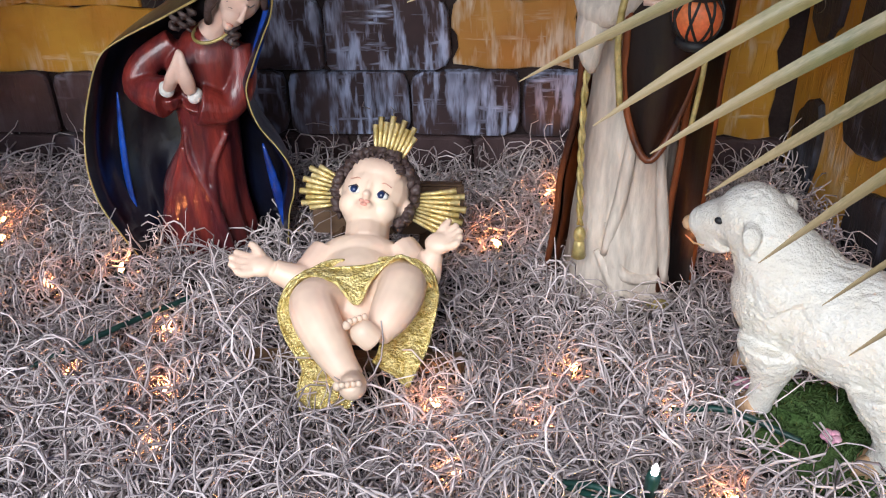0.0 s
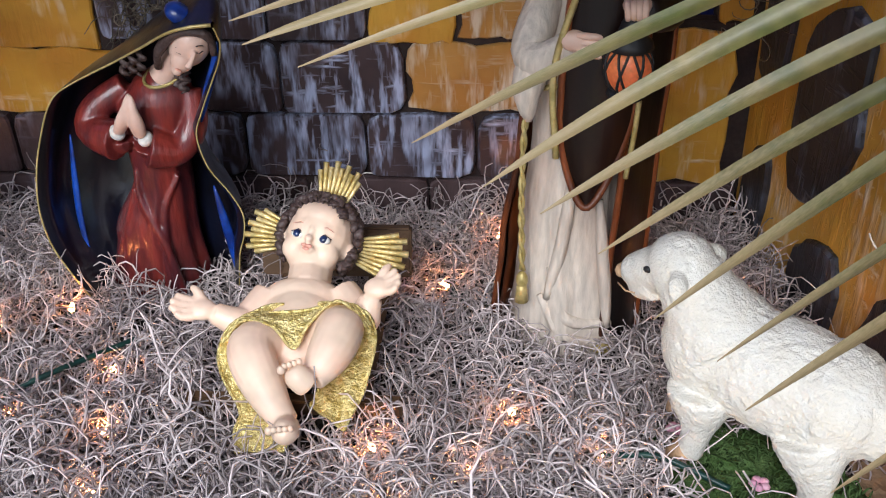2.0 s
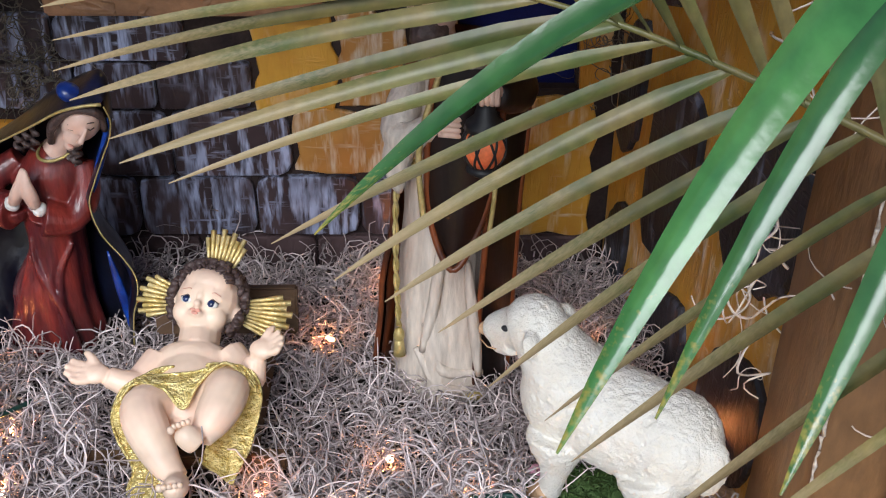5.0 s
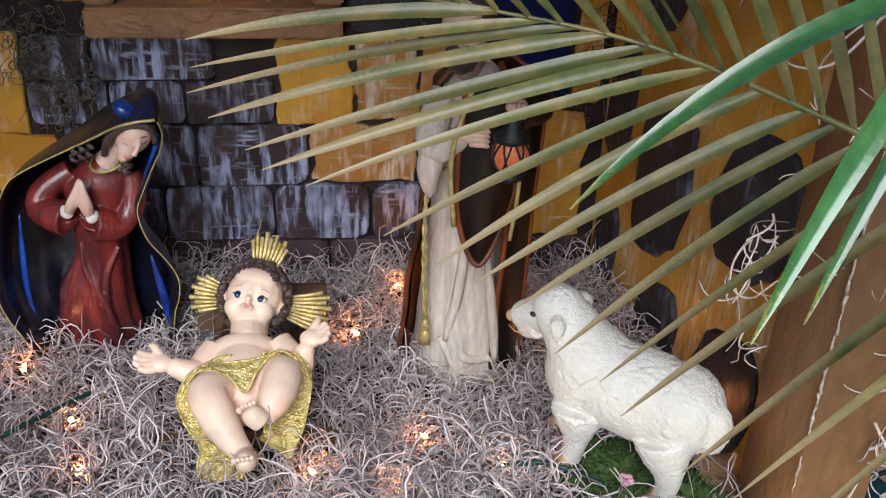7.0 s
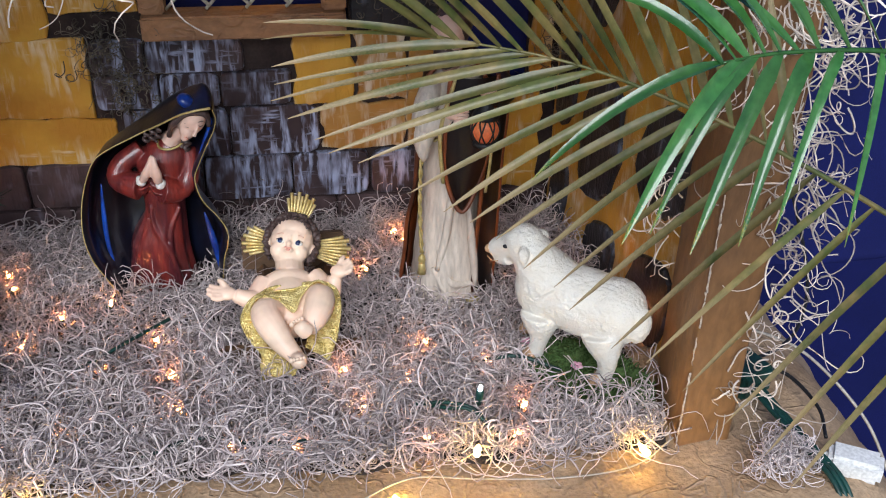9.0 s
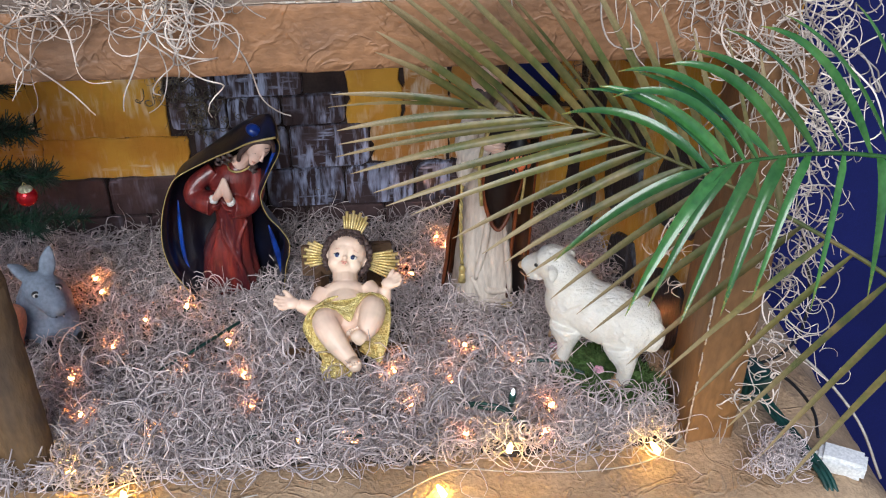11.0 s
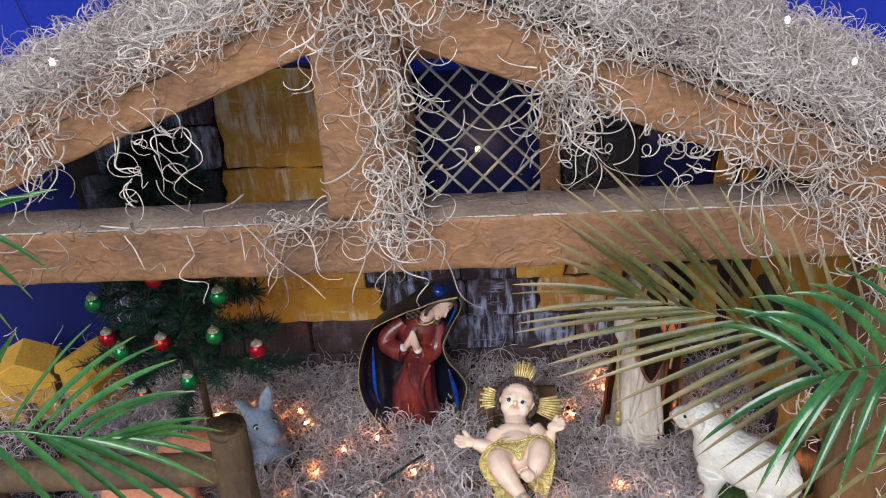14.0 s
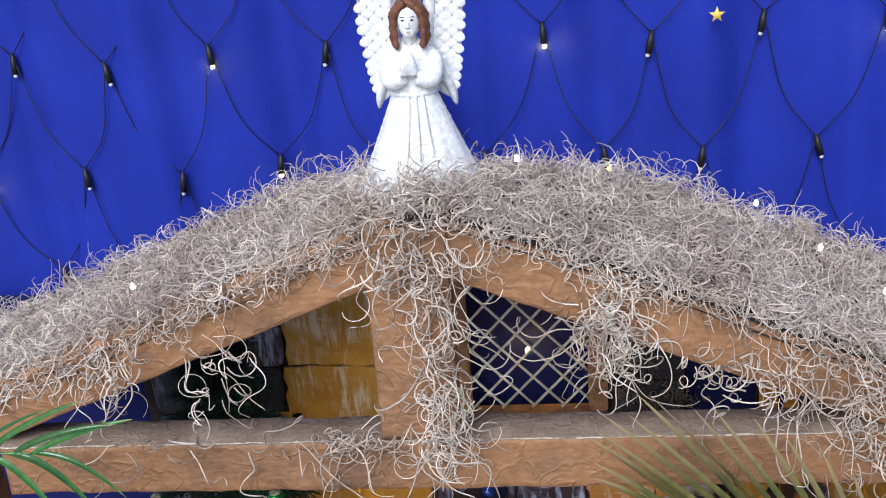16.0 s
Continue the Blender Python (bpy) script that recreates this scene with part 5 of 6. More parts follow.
        s.tube(spline([(cx + sx * 0.018, cy + 0.016, z0 + 0.20), (cx + sx * 0.026, cy + 0.016, z0 + 0.25), (cx + sx * 0.034, cy + 0.018, z0 + 0.318)], 10), [0.008, 0.0078, 0.0076, 0.0074, 0.007, 0.0068, 0.0064, 0.006, 0.0054, 0.0046], 0, 10)
    s.fuse(arms, 0.0018, 0, 2)
    hc = Vector((cx + 0.002, cy - 0.014, z0 + 0.243))
    s.tube([(cx, cy - 0.006, z0 + 0.208), tuple(hc)], 0.0085, 0, 12)
    head = Shape().ball(hc, (0.0150, 0.0165, 0.0225), 0, seg=20)
    head.ball(hc + Vector((0, -0.008, -0.011)), (0.0085, 0.0085, 0.0095), 0, seg=14)
    head.tube([hc + Vector((0, -0.0165, 0.003)), hc + Vector((0, -0.0190, -0.0055))], [0.0016, 0.0028], 0, 8)
    s.fuse(head, 0.0013, 0, 2)
    s.ball(hc + Vector((0, 0.007, 0.008)), (0.0215, 0.0185, 0.0235), 1, seg=22, bumps=lambda p: 0.05 * math.sin(p.x * 700) * math.sin(p.z * 500))
    for sx in (-1, 1):
        for k in range(4):
            top = hc + Vector((sx * (0.003 + k * 0.003), -0.010 + k * 0.003, 0.0255 - k * 0.002))
            s.tube(spline([top, hc + Vector((sx * (0.0165 + 0.0015 * k), -0.0095 + k * 0.004, 0.010)), hc + Vector((sx * (0.0185 + 0.0012 * k), -0.008 + k * 0.004, -0.012)), hc + Vector((sx * (0.0165 + 0.002 * k), -0.009 + k * 0.004, -0.034 + 0.002 * k))], 16), [0.0042 + 0.0010 * math.sin(j * 1.9 + k) for j in range(15)] + [0.0015], 1, 8)
        s.ball(hc + Vector((sx * 0.0058, -0.0150, 0.0035)), (0.0027, 0.0014, 0.0011), 2, seg=8)
        s.tube([hc + Vector((sx * 0.0030, -0.0160, 0.0072)), hc + Vector((sx * 0.0092, -0.0138, 0.0078))], 0.0005, 1, 5)
    s.ball(hc + Vector((0, -0.0168, -0.0110)), (0.0030, 0.0012, 0.0009), 3, seg=8)
    return statue("angel_statue", s, [WHITE, AUBURN, WIRE_BLACK, BLUSH], "white plaster angel statue with auburn hair and feathered wings")


kneeling_woman()
standing_man()
infant_doll()
crib()
sheep()
donkey()
pig(pose(-0.45, 0.99, 0.028, 0, 0, -8), "salmon pink clay pig figurine behind the log fence")
pig(pose(-0.40, 1.10, 0.018, 0, 0, 172), "salmon pink clay pig figurine beside another pig")
angel()


# ---- log fence ----
fence = thing("log_fence", None, None, "rough log fence with a cut-topped post", "fence")


def log(name, a, b, r0, r1, parent, hollow=False):
    a, b = Vector(a), Vector(b)
    pts = [lerp(a, b, i / 12) + Vector((noise.noise((i, 1, a.x)), noise.noise((i, 5, a.z)), 0)) * 0.002 for i in range(13)]
    s = Shape().tube(pts, [lerp(r0, r1, i / 12) * (1 + 0.04 * noise.noise((i * 0.7, a.z * 9, 2))) for i in range(13)], seg=18)
    if hollow:
        d = (b - a).normalized()
        s.tube([b - d * 0.004, b + d * 0.006, b + d * 0.006, b - d * 0.001, b - d * 0.0005], [r1 * 1.02, r1 * 1.0, r1 * 0.86, r1 * 0.80, r1 * 0.1], seg=18)
    return part(name, s, BARK, parent)


log("post", (-0.268, 0.868, -0.02), (-0.262, 0.868, 0.325), 0.033, 0.0275, fence, True)
log("rail", (-0.27, 0.872, 0.245), (-0.66, 0.885, 0.228), 0.026, 0.025, fence)
log("rail", (-0.27, 0.872, 0.07), (-0.66, 0.89, 0.055), 0.027, 0.026, fence)
log("post", (-0.66, 0.89, -0.02), (-0.66, 0.885, 0.31), 0.03, 0.027, fence, True)


# ---- tinsel tree with baubles ----
tree = thing("christmas_tree", None, None, "small dark green artificial christmas tree in a corner", "tree")
tc = Vector((-0.405, 1.20, 0.0))
part("trunk", Shape().tube([tc, tc + Vector((0, 0, 0.62))], [0.008, 0.004], seg=8), BARK, tree)
st, wy = [], []
rt = random.Random(11)
limbs = Shape()
for k in range(64):
    t = (k + 0.5) / 64
    z = lerp(0.17, 0.62, t)
    a = k * 2.39996
    ln = lerp(0.195, 0.05, t) * rt.uniform(0.8, 1.1)
    d = Vector((math.cos(a), math.sin(a) * 0.85, 0.12))
    p0 = tc + Vector((0, 0, z))
    limbs.tube([p0, p0 + d * ln * 0.5 + Vector((0, 0, 0.006)), p0 + d * ln + Vector((0, 0, -0.01))], 0.0012, seg=5)
    for i in range(270):
        u = rt.uniform(0.12, 1.0)
        q = p0 + d * ln * u + Vector((0, 0, 0.012 * math.sin(u * 3) - 0.01 * u))
        st.append(tuple(q))
        wy.append((d.x * 0.5 + rt.gauss(0, 0.7), d.y * 0.5 + rt.gauss(0, 0.7), rt.gauss(0, 0.7)))
part("limb", limbs, WIRE, tree)
nd = new("needles", strands("needles", np.array(st), np.array(wy), (0.016, 0.032), 0.0010, 0.3, NEEDLE, steps=2))
nd.parent = tree
tagged(nd, kind="stuff")


def bauble(p, m, r, label):
    ob = thing("bauble", None, None, label, "ornament", pose(*p), "baubles on the tree")
    part("ball", Shape().ball((0, 0, 0), r, seg=18), m, ob)
    part("glitter_cap", Shape().ball((0, 0, r * 0.70), (r * 0.68, r * 0.68, r * 0.42), seg=16), GLITTER, ob, "silver glitter cap")
    part("loop", Shape().tube([(0.002 * math.cos(a), 0, r * 1.2 + 0.004 * math.sin(a)) for a in [math.pi * i / 8 for i in range(9)]], 0.0006, seg=5), TRIM, ob)


for x, z, m in ((-0.261, 0.300, BALL_RED), (-0.327, 0.329, BALL_GREEN), (-0.415, 0.320, BALL_RED), (-0.486, 0.304, BALL_GREEN), (-0.502, 0.333, BALL_RED), (-0.468, 0.212, BALL_RED), (-0.385, 0.240, BALL_GREEN), (-0.403, 0.441, BALL_RED), (-0.307, 0.406, BALL_GREEN), (-0.509, 0.401, BALL_GREEN)):
    bauble((x, 1.09, z), m, 0.0145, "shiny red bauble with a glitter cap" if m == BALL_RED else "shiny green bauble with a glitter cap")


def toy_house(at, w, d, h, label):
    ob = thing("toy_house", None, None, label, "toy house", at, "toy houses")
    part("body", Shape().box((0, 0, h / 2), (w, d, h), bevel=0.003), HOUSE, ob, smooth=False)
    part("roof", Shape().prism([(-w * 0.58, h), (w * 0.58, h), (w * 0.5, h + 0.02), (0, h + 0.05), (-w * 0.5, h + 0.02)], d * 1.1, bevel=0.002), HOUSE, ob, smooth=False).location = (0, -d * 0.55, 0)
    part("door", Shape().box((0, -d / 2 - 0.002, h * 0.3), (w * 0.22, 0.004, h * 0.55), bevel=0.001), BARK, ob, smooth=False)


toy_house(pose(-0.80, 1.34, -0.03, 0, 0, 8), 0.12, 0.08, 0.11, "ochre painted toy house with a low roof")
toy_house(pose(-0.66, 1.32, -0.03, 0, 0, -30), 0.09, 0.08, 0.13, "ochre painted toy house turned sideways")


# ---- palm fronds ----
def blade(shape, base, tip, width, droop, rot=0.0):
    """A folded, pointed leaflet from base to tip, in rows of five points."""
    base, tip = Vector(base), Vector(tip)
    d = tip - base
    n = 12
    up = Vector((0, -0.55, 0.83))
    side = d.cross(up).normalized()
    up = side.cross(d).normalized()
    side = (Matrix.Rotation(rot, 3, d.normalized()) @ side)
    up = (Matrix.Rotation(rot, 3, d.normalized()) @ up)
    rows = []
    for i in range(n + 1):
        t = i / n
        w = width * min(1.0, 0.35 + t * 4.5) * (1 - t ** 2.6) ** 0.8 + 0.0003
        p = base + d * t + Vector((0, 0, droop * 4 * t * (1 - t)))
        rows.append([p - side * w + up * w * 0.35, p - side * w * 0.5 + up * w * 0.12, p, p + side * w * 0.5 + up * w * 0.12, p + side * w + up * w * 0.35])
    shape.grid(rows, wrap=False)


def frond(stem, sides, label, mats, seed, width=0.0038, radius=0.0026, foot=None):
    """stem: points from tip to base. sides: for each side the leaflet tips' line, the stretch of stem, the count and the droop."""
    r = random.Random(seed)
    ob = thing("palm_frond", None, None, label, "palm frond", group="palm fronds")
    line = spline(stem, 60)
    part("stem", Shape().tube(line, [lerp(0.4, 1.3, i / 59) * radius for i in range(60)], seg=8), mats, ob)
    if foot:
        e = line[-1]
        part("stalk", Shape().tube(spline([e, e + (e - line[-8]) * 1.2, foot], 16), [lerp(1.3, 2.4, i / 15) * radius for i in range(16)], seg=8), mats, ob)
    for tips, s0, s1, n, droop in sides:
        ends = spline(tips, 60)
        for i in range(n):
            t = (i + r.uniform(-0.15, 0.15)) / max(1, n - 1)
            t = min(max(t, 0), 1)
            b, e = line[int(lerp(s0, s1, t) * 59)], ends[int(t * 59)]
            e = e + Vector((r.gauss(0, 0.005), r.gauss(0, 0.007), r.gauss(0, 0.005)))
            s = Shape()
            blade(s, b, e, width * r.uniform(0.8, 1.1), droop * r.uniform(0.5, 1.4), r.uniform(-0.5, 0.5))
            me = part("leaflet", s, mats, ob).data
            me.attributes.new("along", "FLOAT", "POINT").data.foreach_set("value", [(i // 5) / 12 for i in range(len(me.vertices))])


frond([(0.312, 0.864, 0.531), (0.42, 0.828, 0.52), (0.508, 0.80, 0.495), (0.62, 0.76, 0.45), (0.78, 0.70, 0.36), (0.95, 0.62, 0.2)],
      [([(0.205, 0.86, 0.61), (0.205, 0.82, 0.70), (0.29, 0.81, 0.745), (0.44, 0.82, 0.69), (0.60, 0.82, 0.60)], 0.0, 0.62, 17, 0.004),
       ([(0.155, 0.885, 0.55), (0.152, 0.885, 0.466), (0.212, 0.815, 0.44), (0.33, 0.80, 0.37), (0.43, 0.80, 0.275), (0.56, 0.76, 0.17), (0.70, 0.70, 0.06)], 0.0, 0.85, 22, 0.006)],
      "half-dried palm frond with brown-tipped leaflets hanging before the stable", LEAF_DRY, 21, 0.0047, foot=(1.1, 0.55, -0.19))
frond([(0.458, 0.562, 0.632), (0.510, 0.575, 0.632), (0.60, 0.59, 0.622), (0.70, 0.58, 0.60), (0.85, 0.55, 0.54)],
      [([(0.345, 0.615, 0.655), (0.372, 0.61, 0.685), (0.407, 0.605, 0.708), (0.463, 0.60, 0.732), (0.535, 0.60, 0.747), (0.68, 0.58, 0.74)], 0.0, 0.75, 14, 0.02),
       ([(0.332, 0.545, 0.568), (0.386, 0.497, 0.535), (0.409, 0.497, 0.534), (0.430, 0.497, 0.540), (0.462, 0.505, 0.530), (0.50, 0.515, 0.525), (0.55, 0.525, 0.515), (0.61, 0.53, 0.505), (0.68, 0.53, 0.49)], 0.0, 0.62, 9, 0.022)],
      "glossy green palm frond arching beside the corner post", LEAF, 22, 0.0051, foot=(1.08, 0.52, -0.19))
frond([(-0.324, 0.65, 0.498), (-0.39, 0.65, 0.508), (-0.455, 0.65, 0.516), (-0.62, 0.64, 0.50), (-0.8, 0.6, 0.45)],
      [([(-0.20, 0.65, 0.505), (-0.215, 0.66, 0.57), (-0.25, 0.67, 0.62), (-0.36, 0.66, 0.66), (-0.55, 0.65, 0.66)], 0.0, 0.7, 11, 0.012),
       ([(-0.205, 0.65, 0.49), (-0.22, 0.65, 0.42), (-0.265, 0.65, 0.335), (-0.36, 0.64, 0.31), (-0.55, 0.62, 0.29)], 0.0, 0.7, 10, 0.014)],
      "green palm frond reaching in over the log fence", LEAF, 23, 0.0046, foot=(-0.95, 0.55, -0.19))
frond([(-0.45, 0.68, 0.775), (-0.52, 0.67, 0.775), (-0.65, 0.64, 0.72), (-0.8, 0.6, 0.6)],
      [([(-0.33, 0.70, 0.805), (-0.37, 0.69, 0.82), (-0.45, 0.68, 0.85), (-0.6, 0.66, 0.86)], 0.0, 0.7, 6, 0.01),
       ([(-0.35, 0.68, 0.715), (-0.40, 0.67, 0.66), (-0.46, 0.66, 0.62), (-0.6, 0.63, 0.56)], 0.0, 0.7, 6, 0.02)],
      "green palm frond bending beside the cross beam", LEAF, 24, foot=(-0.97, 0.56, -0.19))
frond([(0.70, 1.02, 0.815), (0.76, 1.0, 0.825), (0.9, 0.96, 0.80)],
      [([(0.62, 1.04, 0.86), (0.66, 1.03, 0.90), (0.75, 1.02, 0.92)], 0.0, 0.8, 6, 0.01), ([(0.64, 1.0, 0.80), (0.68, 0.99, 0.77), (0.75, 0.97, 0.74)], 0.0, 0.8, 5, 0.01)],
      "green palm frond tip lying against the mossy roof", LEAF, 25, foot=(1.12, 0.9, -0.19))


# ---- lights ----
def bulb_thing(p, way, m, label, r=0.0026, holder=True, long=0.010):
    ob = thing("fairy_light", None, None, label, "fairy light", group="fairy lights")
    d = Vector(way).normalized()
    p = Vector(p)
    part("bulb", Shape().tube([p, p + d * long * 0.6, p + d * long], [r, r * 0.95, r * 0.35], seg=8), m, ob)
    if holder:
        part("socket", Shape().tube([p - d * 0.022, p - d * 0.004, p + d * 0.001], [0.0042, 0.0052, 0.0044], seg=8), WIRE, ob, "green plastic socket")
    return ob


rl = random.Random(5)
SPOTS = [(-0.10, 1.19), (-0.03, 1.1), (0.0, 1.0), (0.02, 0.93), (0.08, 0.87), (0.265, 1.24), (0.33, 1.05), (0.30, 0.97), (0.40, 0.99), (0.43, 0.90), (0.24, 0.93), (0.31, 0.86), (-0.16, 1.16), (-0.2, 1.1), (-0.24, 1.02), (-0.22, 0.95), (-0.12, 0.9), (-0.26, 1.29), (-0.24, 1.24), (0.5, 1.25), (0.53, 1.2), (0.33, 1.33), (0.31, 1.36), (-0.34, 1.3), (-0.42, 1.28), (-0.37, 0.93), (-0.44, 1.05), (0.60, 1.10), (0.22, 1.0), (-0.09, 1.03), (0.15, 0.86), (-0.3, 1.24), (0.41, 0.85)]
for i, (x, y) in enumerate(SPOTS):
    z = float(floor_z(x, y)) + rl.uniform(-0.004, 0.005)
    bulb_thing((x, y, z), (rl.uniform(-0.7, 0.7), rl.uniform(-0.8, 0.2), rl.uniform(0.3, 1)), BULB, "lit warm fairy light nested in dry moss")
bulb_thing((0.372, 0.876, 0.085), (0.05, -0.1, 1), BULB_COOL, "upright fairy light in a dark green socket")
for x, y, z, w in ((0.357, 0.80, 0.058, (0.05, -0.2, 1)), (0.559, 0.80, 0.036, (-0.5, 0.3, 0.6)), (-0.215, 0.845, 0.02, (0.2, 0, 1)), (0.27, 0.775, 0.01, (-0.4, 0.2, 0.7)), (-0.14, 0.80, 0.02, (0, -0.2, 1))):
    bulb_thing((x, y, z), w, BULB_YELLOW, "glowing yellow rice light on clear wire", 0.004, False, 0.018)
bulb_thing((0.105, 1.485, 0.452), (0, -1, 0.2), BULB_YELLOW, "glowing light seen through the lattice window", 0.005, False, 0.014)
bulb_thing((0.455, 1.485, 0.47), (0, -1, 0.2), BULB_YELLOW, "glowing light seen through the wall opening", 0.005, False, 0.014)
for x, y, z in ((0.475, 1.25, 0.825), (0.55, 1.15, 0.79), (-0.432, 1.0, 0.835), (0.615, 1.05, 0.765), (0.115, 1.1, 0.965)):
    bulb_thing((x, y, z), (0, -0.4, 1), BULB_COOL, "cool white light half buried in roof moss", 0.0034, False, 0.009)

# net of lights on the curtain
net = thing("net_light", None, None, "net of dark wire with small hanging lights on blue cloth", "net light")
COL, ROWH, NX0, NZ0 = 0.197, 0.216, 0.249, 0.831


def knot(i, j):
    r = random.Random(i * 91 + j * 7)
    x = NX0 + i * COL + (0.5 * COL if j % 2 else 0) + r.uniform(-0.012, 0.012)
    z = NZ0 + j * ROWH + r.uniform(-0.012, 0.012)
    return Vector((x, fold_y(x, z) - 0.012, z))


for j in range(-4, 6):
    for i in range(-8, 7):
        a = knot(i, j)
        if not -1.4 < a.x < 1.5:
            continue
        s = Shape()
        for b in (knot(i, j + 1), knot(i - 1 if j % 2 == 0 else i + 1, j + 1)):
            m = (a + b) / 2 + Vector((0.012 if b.x > a.x else -0.012, 0, -0.03))
            s.tube(spline([a, m, b], 10), 0.0011, seg=5)
        cell = part("mesh_wire", s, WIRE_BLACK, net)
        d = Vector((random.Random(i + j * 31).uniform(-0.2, 0.3), -0.1, -1)).normalized()
        part("socket", Shape().tube([a + d * -0.006, a + d * 0.012, a + d * 0.034], [0.003, 0.0062, 0.0058], seg=8), WIRE_BLACK, cell)
        part("bulb", Shape().ball(a + d * 0.037, 0.0042, seg=8), BULB_YELLOW if (i + j) % 3 == 0 else PLASTIC_WHITE, cell)
star = Shape()
pts = [((0.014 if k % 2 == 0 else 0.006) * math.sin(math.pi * k / 5), (0.014 if k % 2 == 0 else 0.006) * math.cos(math.pi * k / 5)) for k in range(10)]
thing("star_ornament", star.prism(pts, 0.004, bevel=0.001), STAR, "tiny yellow star pinned on blue cloth", "star", pose(0.452, 1.522, 1.066))


# ---- wires, plug and connector ----
def wire(name, pts, r, m, label, n=40):
    return thing(name, Shape().tube(spline(pts, n), r, seg=6), m, label, "wire")


for k, pts in enumerate(([(-0.02, 0.86, 0.035), (0.05, 0.875, 0.045), (0.12, 0.86, 0.04), (0.2, 0.87, 0.035)], [(0.30, 0.90, 0.05), (0.335, 0.885, 0.062), (0.365, 0.872, 0.06), (0.385, 0.85, 0.045)], [(0.305, 0.905, 0.046), (0.335, 0.88, 0.058), (0.36, 0.868, 0.063), (0.39, 0.845, 0.044)], [(-0.12, 1.02, 0.035), (-0.06, 1.06, 0.045), (-0.01, 1.12, 0.035)], [(0.4, 0.985, 0.04), (0.44, 0.975, 0.05), (0.49, 0.955, 0.04)])):
    wire("light_cable", pts, 0.0026, WIRE, "dark green light cable lying through dry moss")
for k in range(3):
    o = 0.0062 * k
    wire("extension_cable", [(0.720 + o, 0.915, 0.038), (0.732 + o, 0.865, 0.034), (0.750 + o, 0.805, 0.028), (0.767 + o, 0.745, 0.020), (0.775 + o, 0.70, -0.02)], 0.0032, WIRE, "green extension cable on brown paper")
wire("black_cable", [(0.73, 0.95, 0.035), (0.79, 0.97, 0.04), (0.84, 1.02, 0.05), (0.87, 1.1, 0.09), (0.885, 1.3, 0.2)], 0.0025, WIRE_BLACK, "thin black cable rising from the plug")
wire("black_cable", [(0.73, 0.95, 0.03), (0.78, 0.93, 0.03), (0.80, 0.87, 0.025), (0.79, 0.82, 0.02)], 0.0025, WIRE_BLACK, "thin black cable looped on brown paper")
wire("clear_cable", [(0.70, 1.05, 0.04), (0.76, 1.03, 0.03), (0.83, 0.98, 0.02), (0.89, 0.9, -0.03), (0.92, 0.84, -0.1)], 0.0022, WIRE_CLEAR, "clear plastic light cable over brown paper")
wire("clear_cable", [(0.20, 0.775, 0.01), (0.28, 0.80, 0.028), (0.36, 0.795, 0.024), (0.46, 0.79, 0.02), (0.545, 0.80, 0.02), (0.60, 0.83, 0.03)], 0.0012, WIRE_CLEAR, "clear plastic light cable along the moss edge")
wire("clear_cable", [(-0.22, 0.83, 0.02), (-0.15, 0.80, 0.02), (-0.05, 0.785, 0.012), (0.03, 0.79, 0.02)], 0.0012, WIRE_CLEAR, "clear plastic light cable along the moss edge")
plug = thing("plug_block", None, None, "dark green plug block on brown paper", "plug")
part("body", Shape().box((0.726, 0.925, 0.036), (0.052, 0.046, 0.040), rot=Matrix.Rotation(0.4, 3, "Z"), bevel=0.005), WIRE, plug, smooth=False)
conn = thing("power_adapter", None, None, "small white plastic power adapter on brown paper", "adapter")
part("body", Shape().box((0.805, 0.775, 0.020), (0.062, 0.036, 0.030), rot=Matrix.Rotation(-0.5, 3, "Z"), bevel=0.006), PLASTIC_WHITE, conn, smooth=False)
part("cable_grip", Shape().tube([(0.780, 0.788, 0.020), (0.765, 0.797, 0.022)], [0.006, 0.004], seg=8), PLASTIC_WHITE, conn)


# ---- dry moss ----
def scatter(n, x0, x1, y0, y1):
    return RNG.uniform(x0, x1, n), RNG.uniform(y0, y1, n)


def low(p):
    return floor_z(p[:, 0], p[:, 1]) - 0.012


def keep(x, y):
    """Leaves free the spots of the figures."""
    ok = np.ones(len(x), bool)
    for cx, cy, rx, ry in ((0.15, 1.09, 0.06, 0.10), (-0.03, 1.31, 0.075, 0.04), (0.39, 1.205, 0.05, 0.045), (0.525, 0.968, 0.075, 0.075), (-0.322, 1.165, 0.04, 0.04), (-0.45, 0.99, 0.08, 0.03), (0.646, 0.82, 0.075, 0.05)):
        ok &= ((x - cx) / rx) ** 2 + ((y - cy) / ry) ** 2 > 1
    return ok


def bed_of(n, x0, x1, y0, y1, name, label, length=(0.04, 0.11), radius=0.00105, lift=0.02, m=MOSS):
    x, y = scatter(n, x0, x1, y0, y1)
    ok = keep(x, y)
    x, y = x[ok], y[ok]
    z = floor_z(x, y) - 0.008 + RNG.uniform(0, 1, len(x)) ** 2 * lift
    a = RNG.uniform(0, 2 * math.pi, len(x))
    w = np.stack([np.cos(a), np.sin(a), RNG.uniform(-0.1, 0.55, len(x))], 1)
    me = strands(name, np.stack([x, y, z], 1), w, length, radius, 3.2, m, sag=0.9, steps=8, floor=low)
    return tagged(new(name, me), label, "moss", kind="stuff")


bed_of(16000, -0.62, 0.60, 0.832, 1.44, "loose_moss", "loose curly strands of pale dry moss on the floor")
bed_of(3500, -0.3, 0.575, 0.822, 1.05, "front_moss", "thick curly moss strands along the front edge", (0.05, 0.13), 0.0013, 0.028)
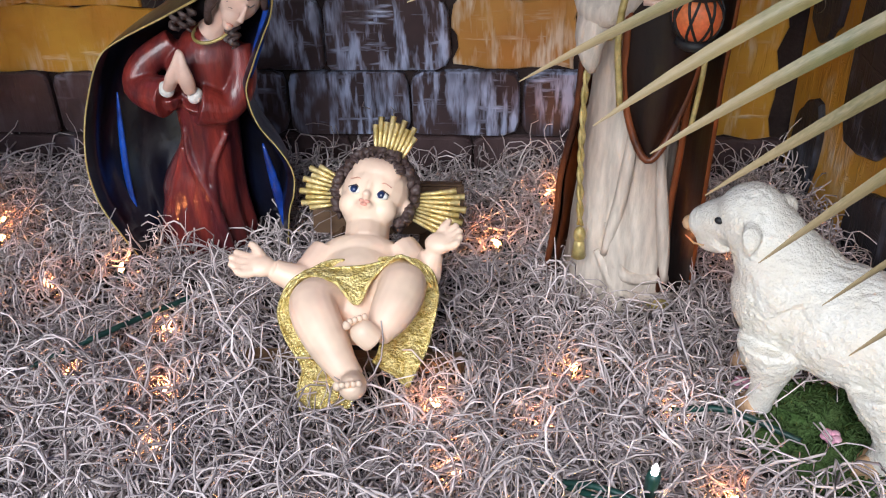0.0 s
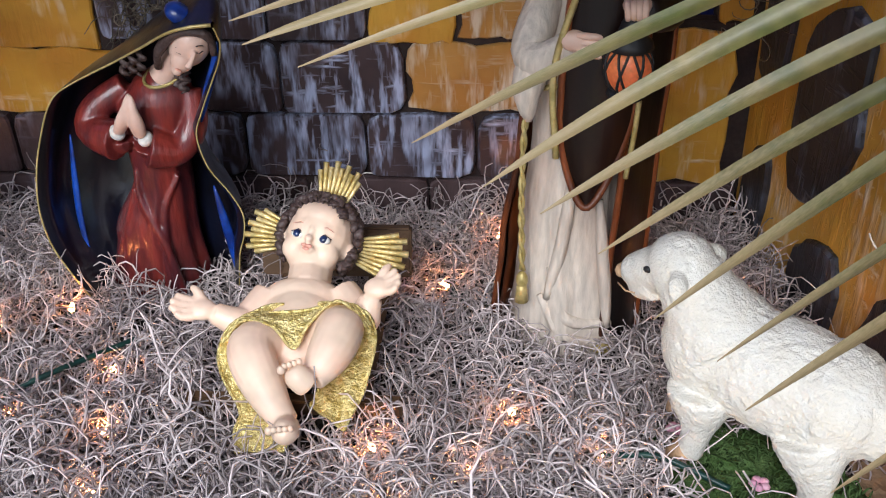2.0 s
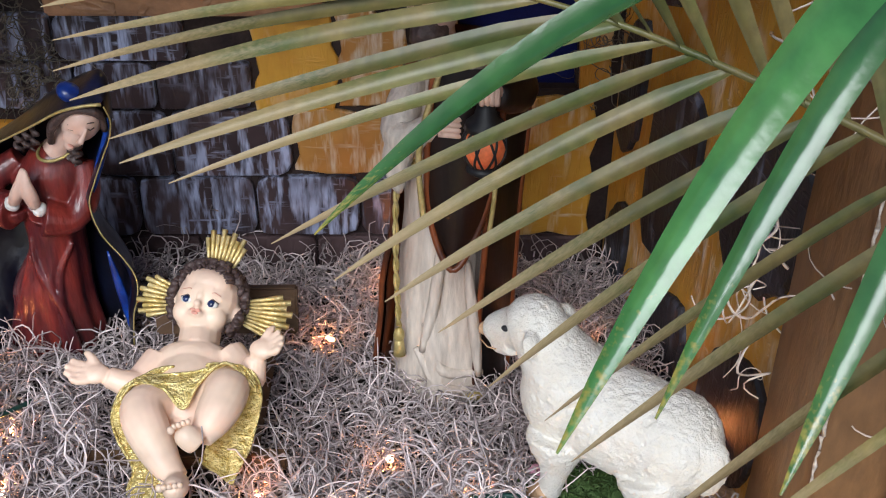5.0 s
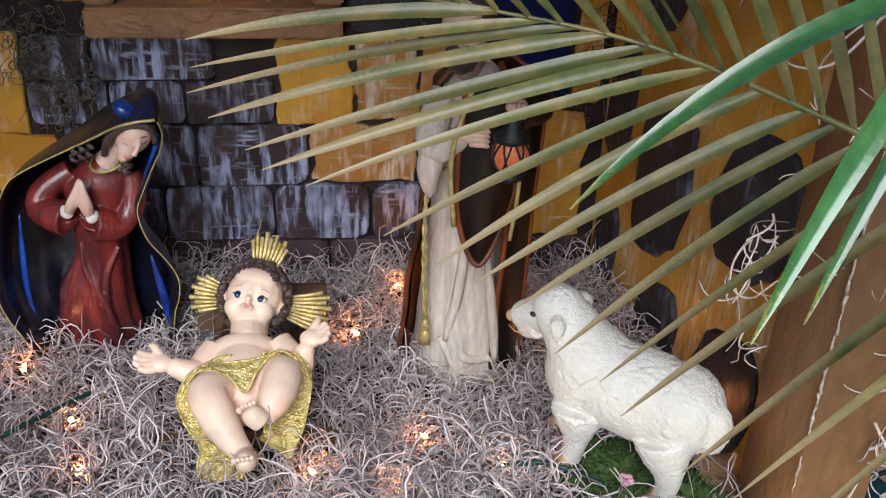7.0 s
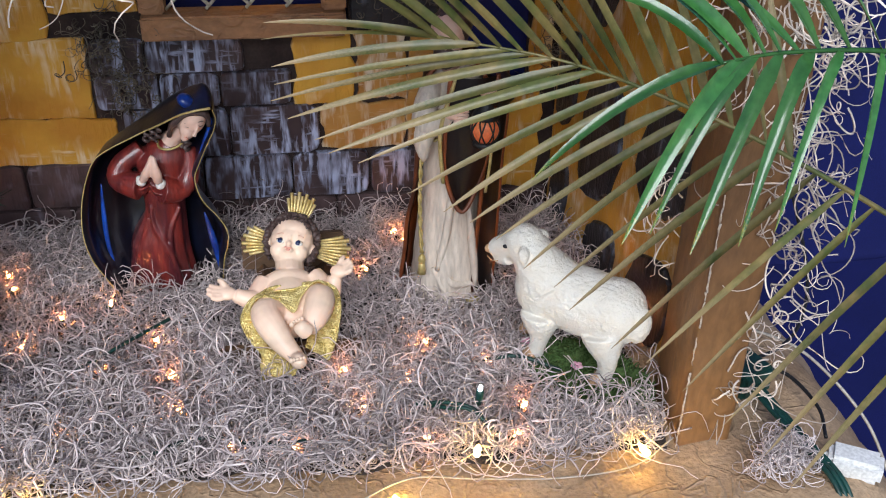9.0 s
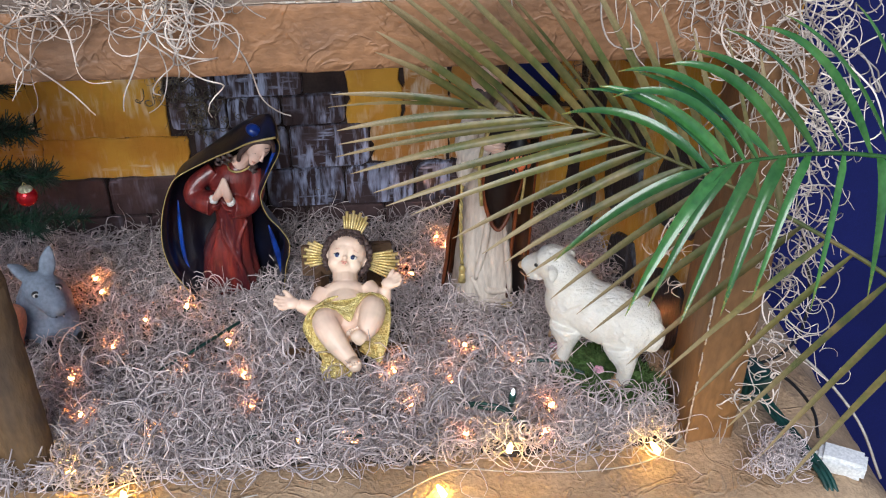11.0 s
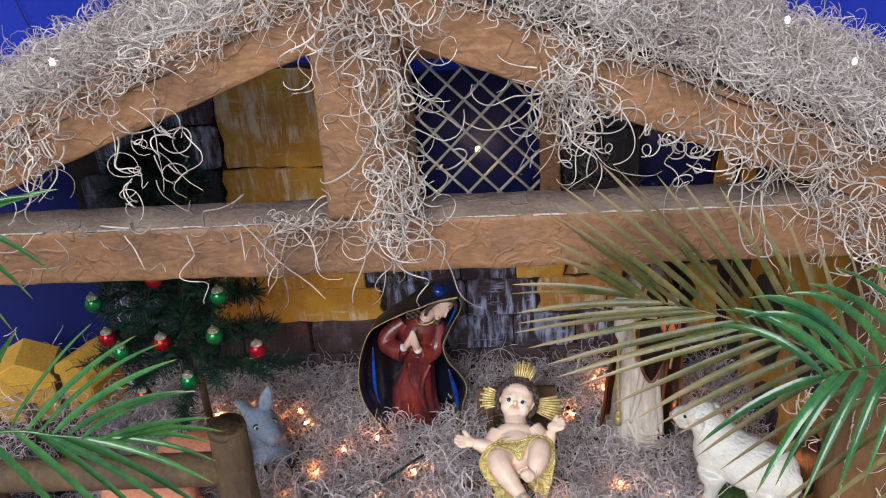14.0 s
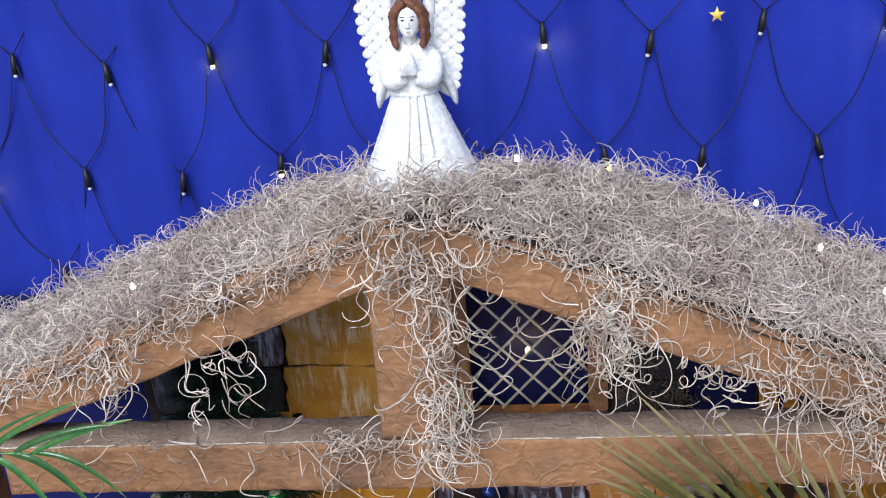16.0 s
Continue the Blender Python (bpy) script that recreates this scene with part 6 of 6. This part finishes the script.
bed_of(420, 0.67, 0.745, 0.765, 0.815, "post_moss", "dry moss heaped on the paper beside the post", (0.03, 0.08), 0.0009, 0.014)
bed_of(900, -0.86, -0.5, 1.0, 1.44, "corner_moss", "pale moss gathered round the toy houses", (0.05, 0.12), 0.001, 0.1)


n = 22000
x = RNG.uniform(-0.84, 0.84, n)
y = 0.888 + RNG.uniform(0, 1, n) ** 1.2 * np.where(x < 0, 0.345, 0.405)
z = roof_z(x, y) + RNG.uniform(0, 1, n) ** 1.6 * 0.034
a = RNG.uniform(0, 2 * math.pi, n)
w = np.stack([np.cos(a), np.sin(a) - 0.2, RNG.uniform(-0.3, 0.28, n)], 1)
w[:, 2] -= 0.4 * np.abs(w[:, 0]) * (np.sign(w[:, 0]) == np.sign(x))
tagged(new("roof_moss", strands("roof_moss", np.stack([x, y, z], 1), w, (0.035, 0.09), 0.00092, 2.1, MOSS_ROOF, sag=0.9, steps=7, floor=lambda p: np.where(p[:, 1] > 0.87, roof_z(p[:, 0], p[:, 1]) - 0.012, -1))), "thick thatch of dry tan moss over the roof", "moss", kind="stuff")


def hanging(name, label, spots, m=MOSS_ROOF, sag=1.8, radius=0.00115, curl=3.0):
    """spots: (count, x, y, z, spread x, spread z, longest)."""
    obs = []
    for i, (k, x, y, z, sx, sz, top) in enumerate(spots):
        k = max(8, int(k * 0.62))
        p = np.stack([x + RNG.normal(0, sx, k), y - np.abs(RNG.normal(0, 0.008, k)), z + RNG.normal(0, sz, k)], 1)
        q = np.stack([RNG.normal(0, 0.6, k), RNG.normal(-0.2, 0.22, k), RNG.normal(-0.45, 0.5, k)], 1)
        obs.append(tagged(new(name, strands(name, p, q, (top * 0.4, min(top * 1.4, 0.2)), radius, curl, m, sag=sag, steps=18)), label, "moss", kind="stuff"))
    return obs


hanging("hanging_moss", "curly moss strands hanging over the card frame", [
    (110, -0.005, 0.872, 0.925, 0.035, 0.018, 0.12), (90, 0.015, 0.866, 0.84, 0.016, 0.05, 0.12), (90, 0.02, 0.866, 0.73, 0.022, 0.03, 0.11), (60, 0.01, 0.87, 0.66, 0.02, 0.015, 0.13),
    (55, -0.12, 0.872, 0.664, 0.035, 0.006, 0.1), (16, -0.17, 0.868, 0.66, 0.06, 0.006, 0.2), (10, -0.35, 0.868, 0.66, 0.1, 0.006, 0.18),
    (130, 0.225, 0.875, 0.84, 0.02, 0.02, 0.12), (60, 0.24, 0.872, 0.79, 0.015, 0.02, 0.09), (26, -0.28, 0.872, 0.80, 0.02, 0.02, 0.11), (14, -0.30, 0.875, 0.74, 0.012, 0.02, 0.1),
    (60, -0.45, 0.875, 0.77, 0.03, 0.02, 0.1), (120, 0.50, 0.868, 0.73, 0.05, 0.02, 0.12), (150, 0.60, 0.865, 0.66, 0.05, 0.035, 0.13), (110, 0.66, 0.86, 0.56, 0.03, 0.04, 0.14), (60, 0.40, 0.872, 0.77, 0.05, 0.015, 0.09),
    (80, 0.685, 0.85, 0.46, 0.022, 0.05, 0.11), (70, 0.688, 0.842, 0.33, 0.016, 0.05, 0.10), (45, 0.70, 0.842, 0.20, 0.02, 0.04, 0.12), (26, 0.69, 0.84, 0.10, 0.02, 0.03, 0.1), (24, 0.60, 0.98, 0.30, 0.01, 0.05, 0.12)])
n = 340
x = RNG.uniform(-0.8, 0.8, n)
p = np.stack([x, np.full(n, 0.872), roof_z(x, 0.88) - RNG.uniform(-0.025, 0.012, n)], 1)
q = np.stack([RNG.normal(0, 0.7, n), RNG.normal(-0.5, 0.3, n), RNG.normal(-0.2, 0.5, n)], 1)
tagged(new("eaves_moss", strands("eaves_moss", p, q, (0.02, 0.06), 0.001, 3.2, MOSS_ROOF, sag=1.5, steps=9)), "moss fringe drooping over the front rafters", "moss", kind="stuff")
hanging("wall_moss", "dark tuft of moss stuck on the back wall", [(130, -0.10, 1.438, 0.30, 0.022, 0.025, 0.07), (150, -0.075, 1.438, 0.235, 0.02, 0.022, 0.06), (160, 0.30, 1.438, 0.42, 0.03, 0.04, 0.07), (60, 0.38, 1.435, 0.38, 0.03, 0.02, 0.06), (50, 0.565, 1.40, 0.28, 0.02, 0.04, 0.09)], MOSS_DARK, 0.8, 0.0008, 4.5)
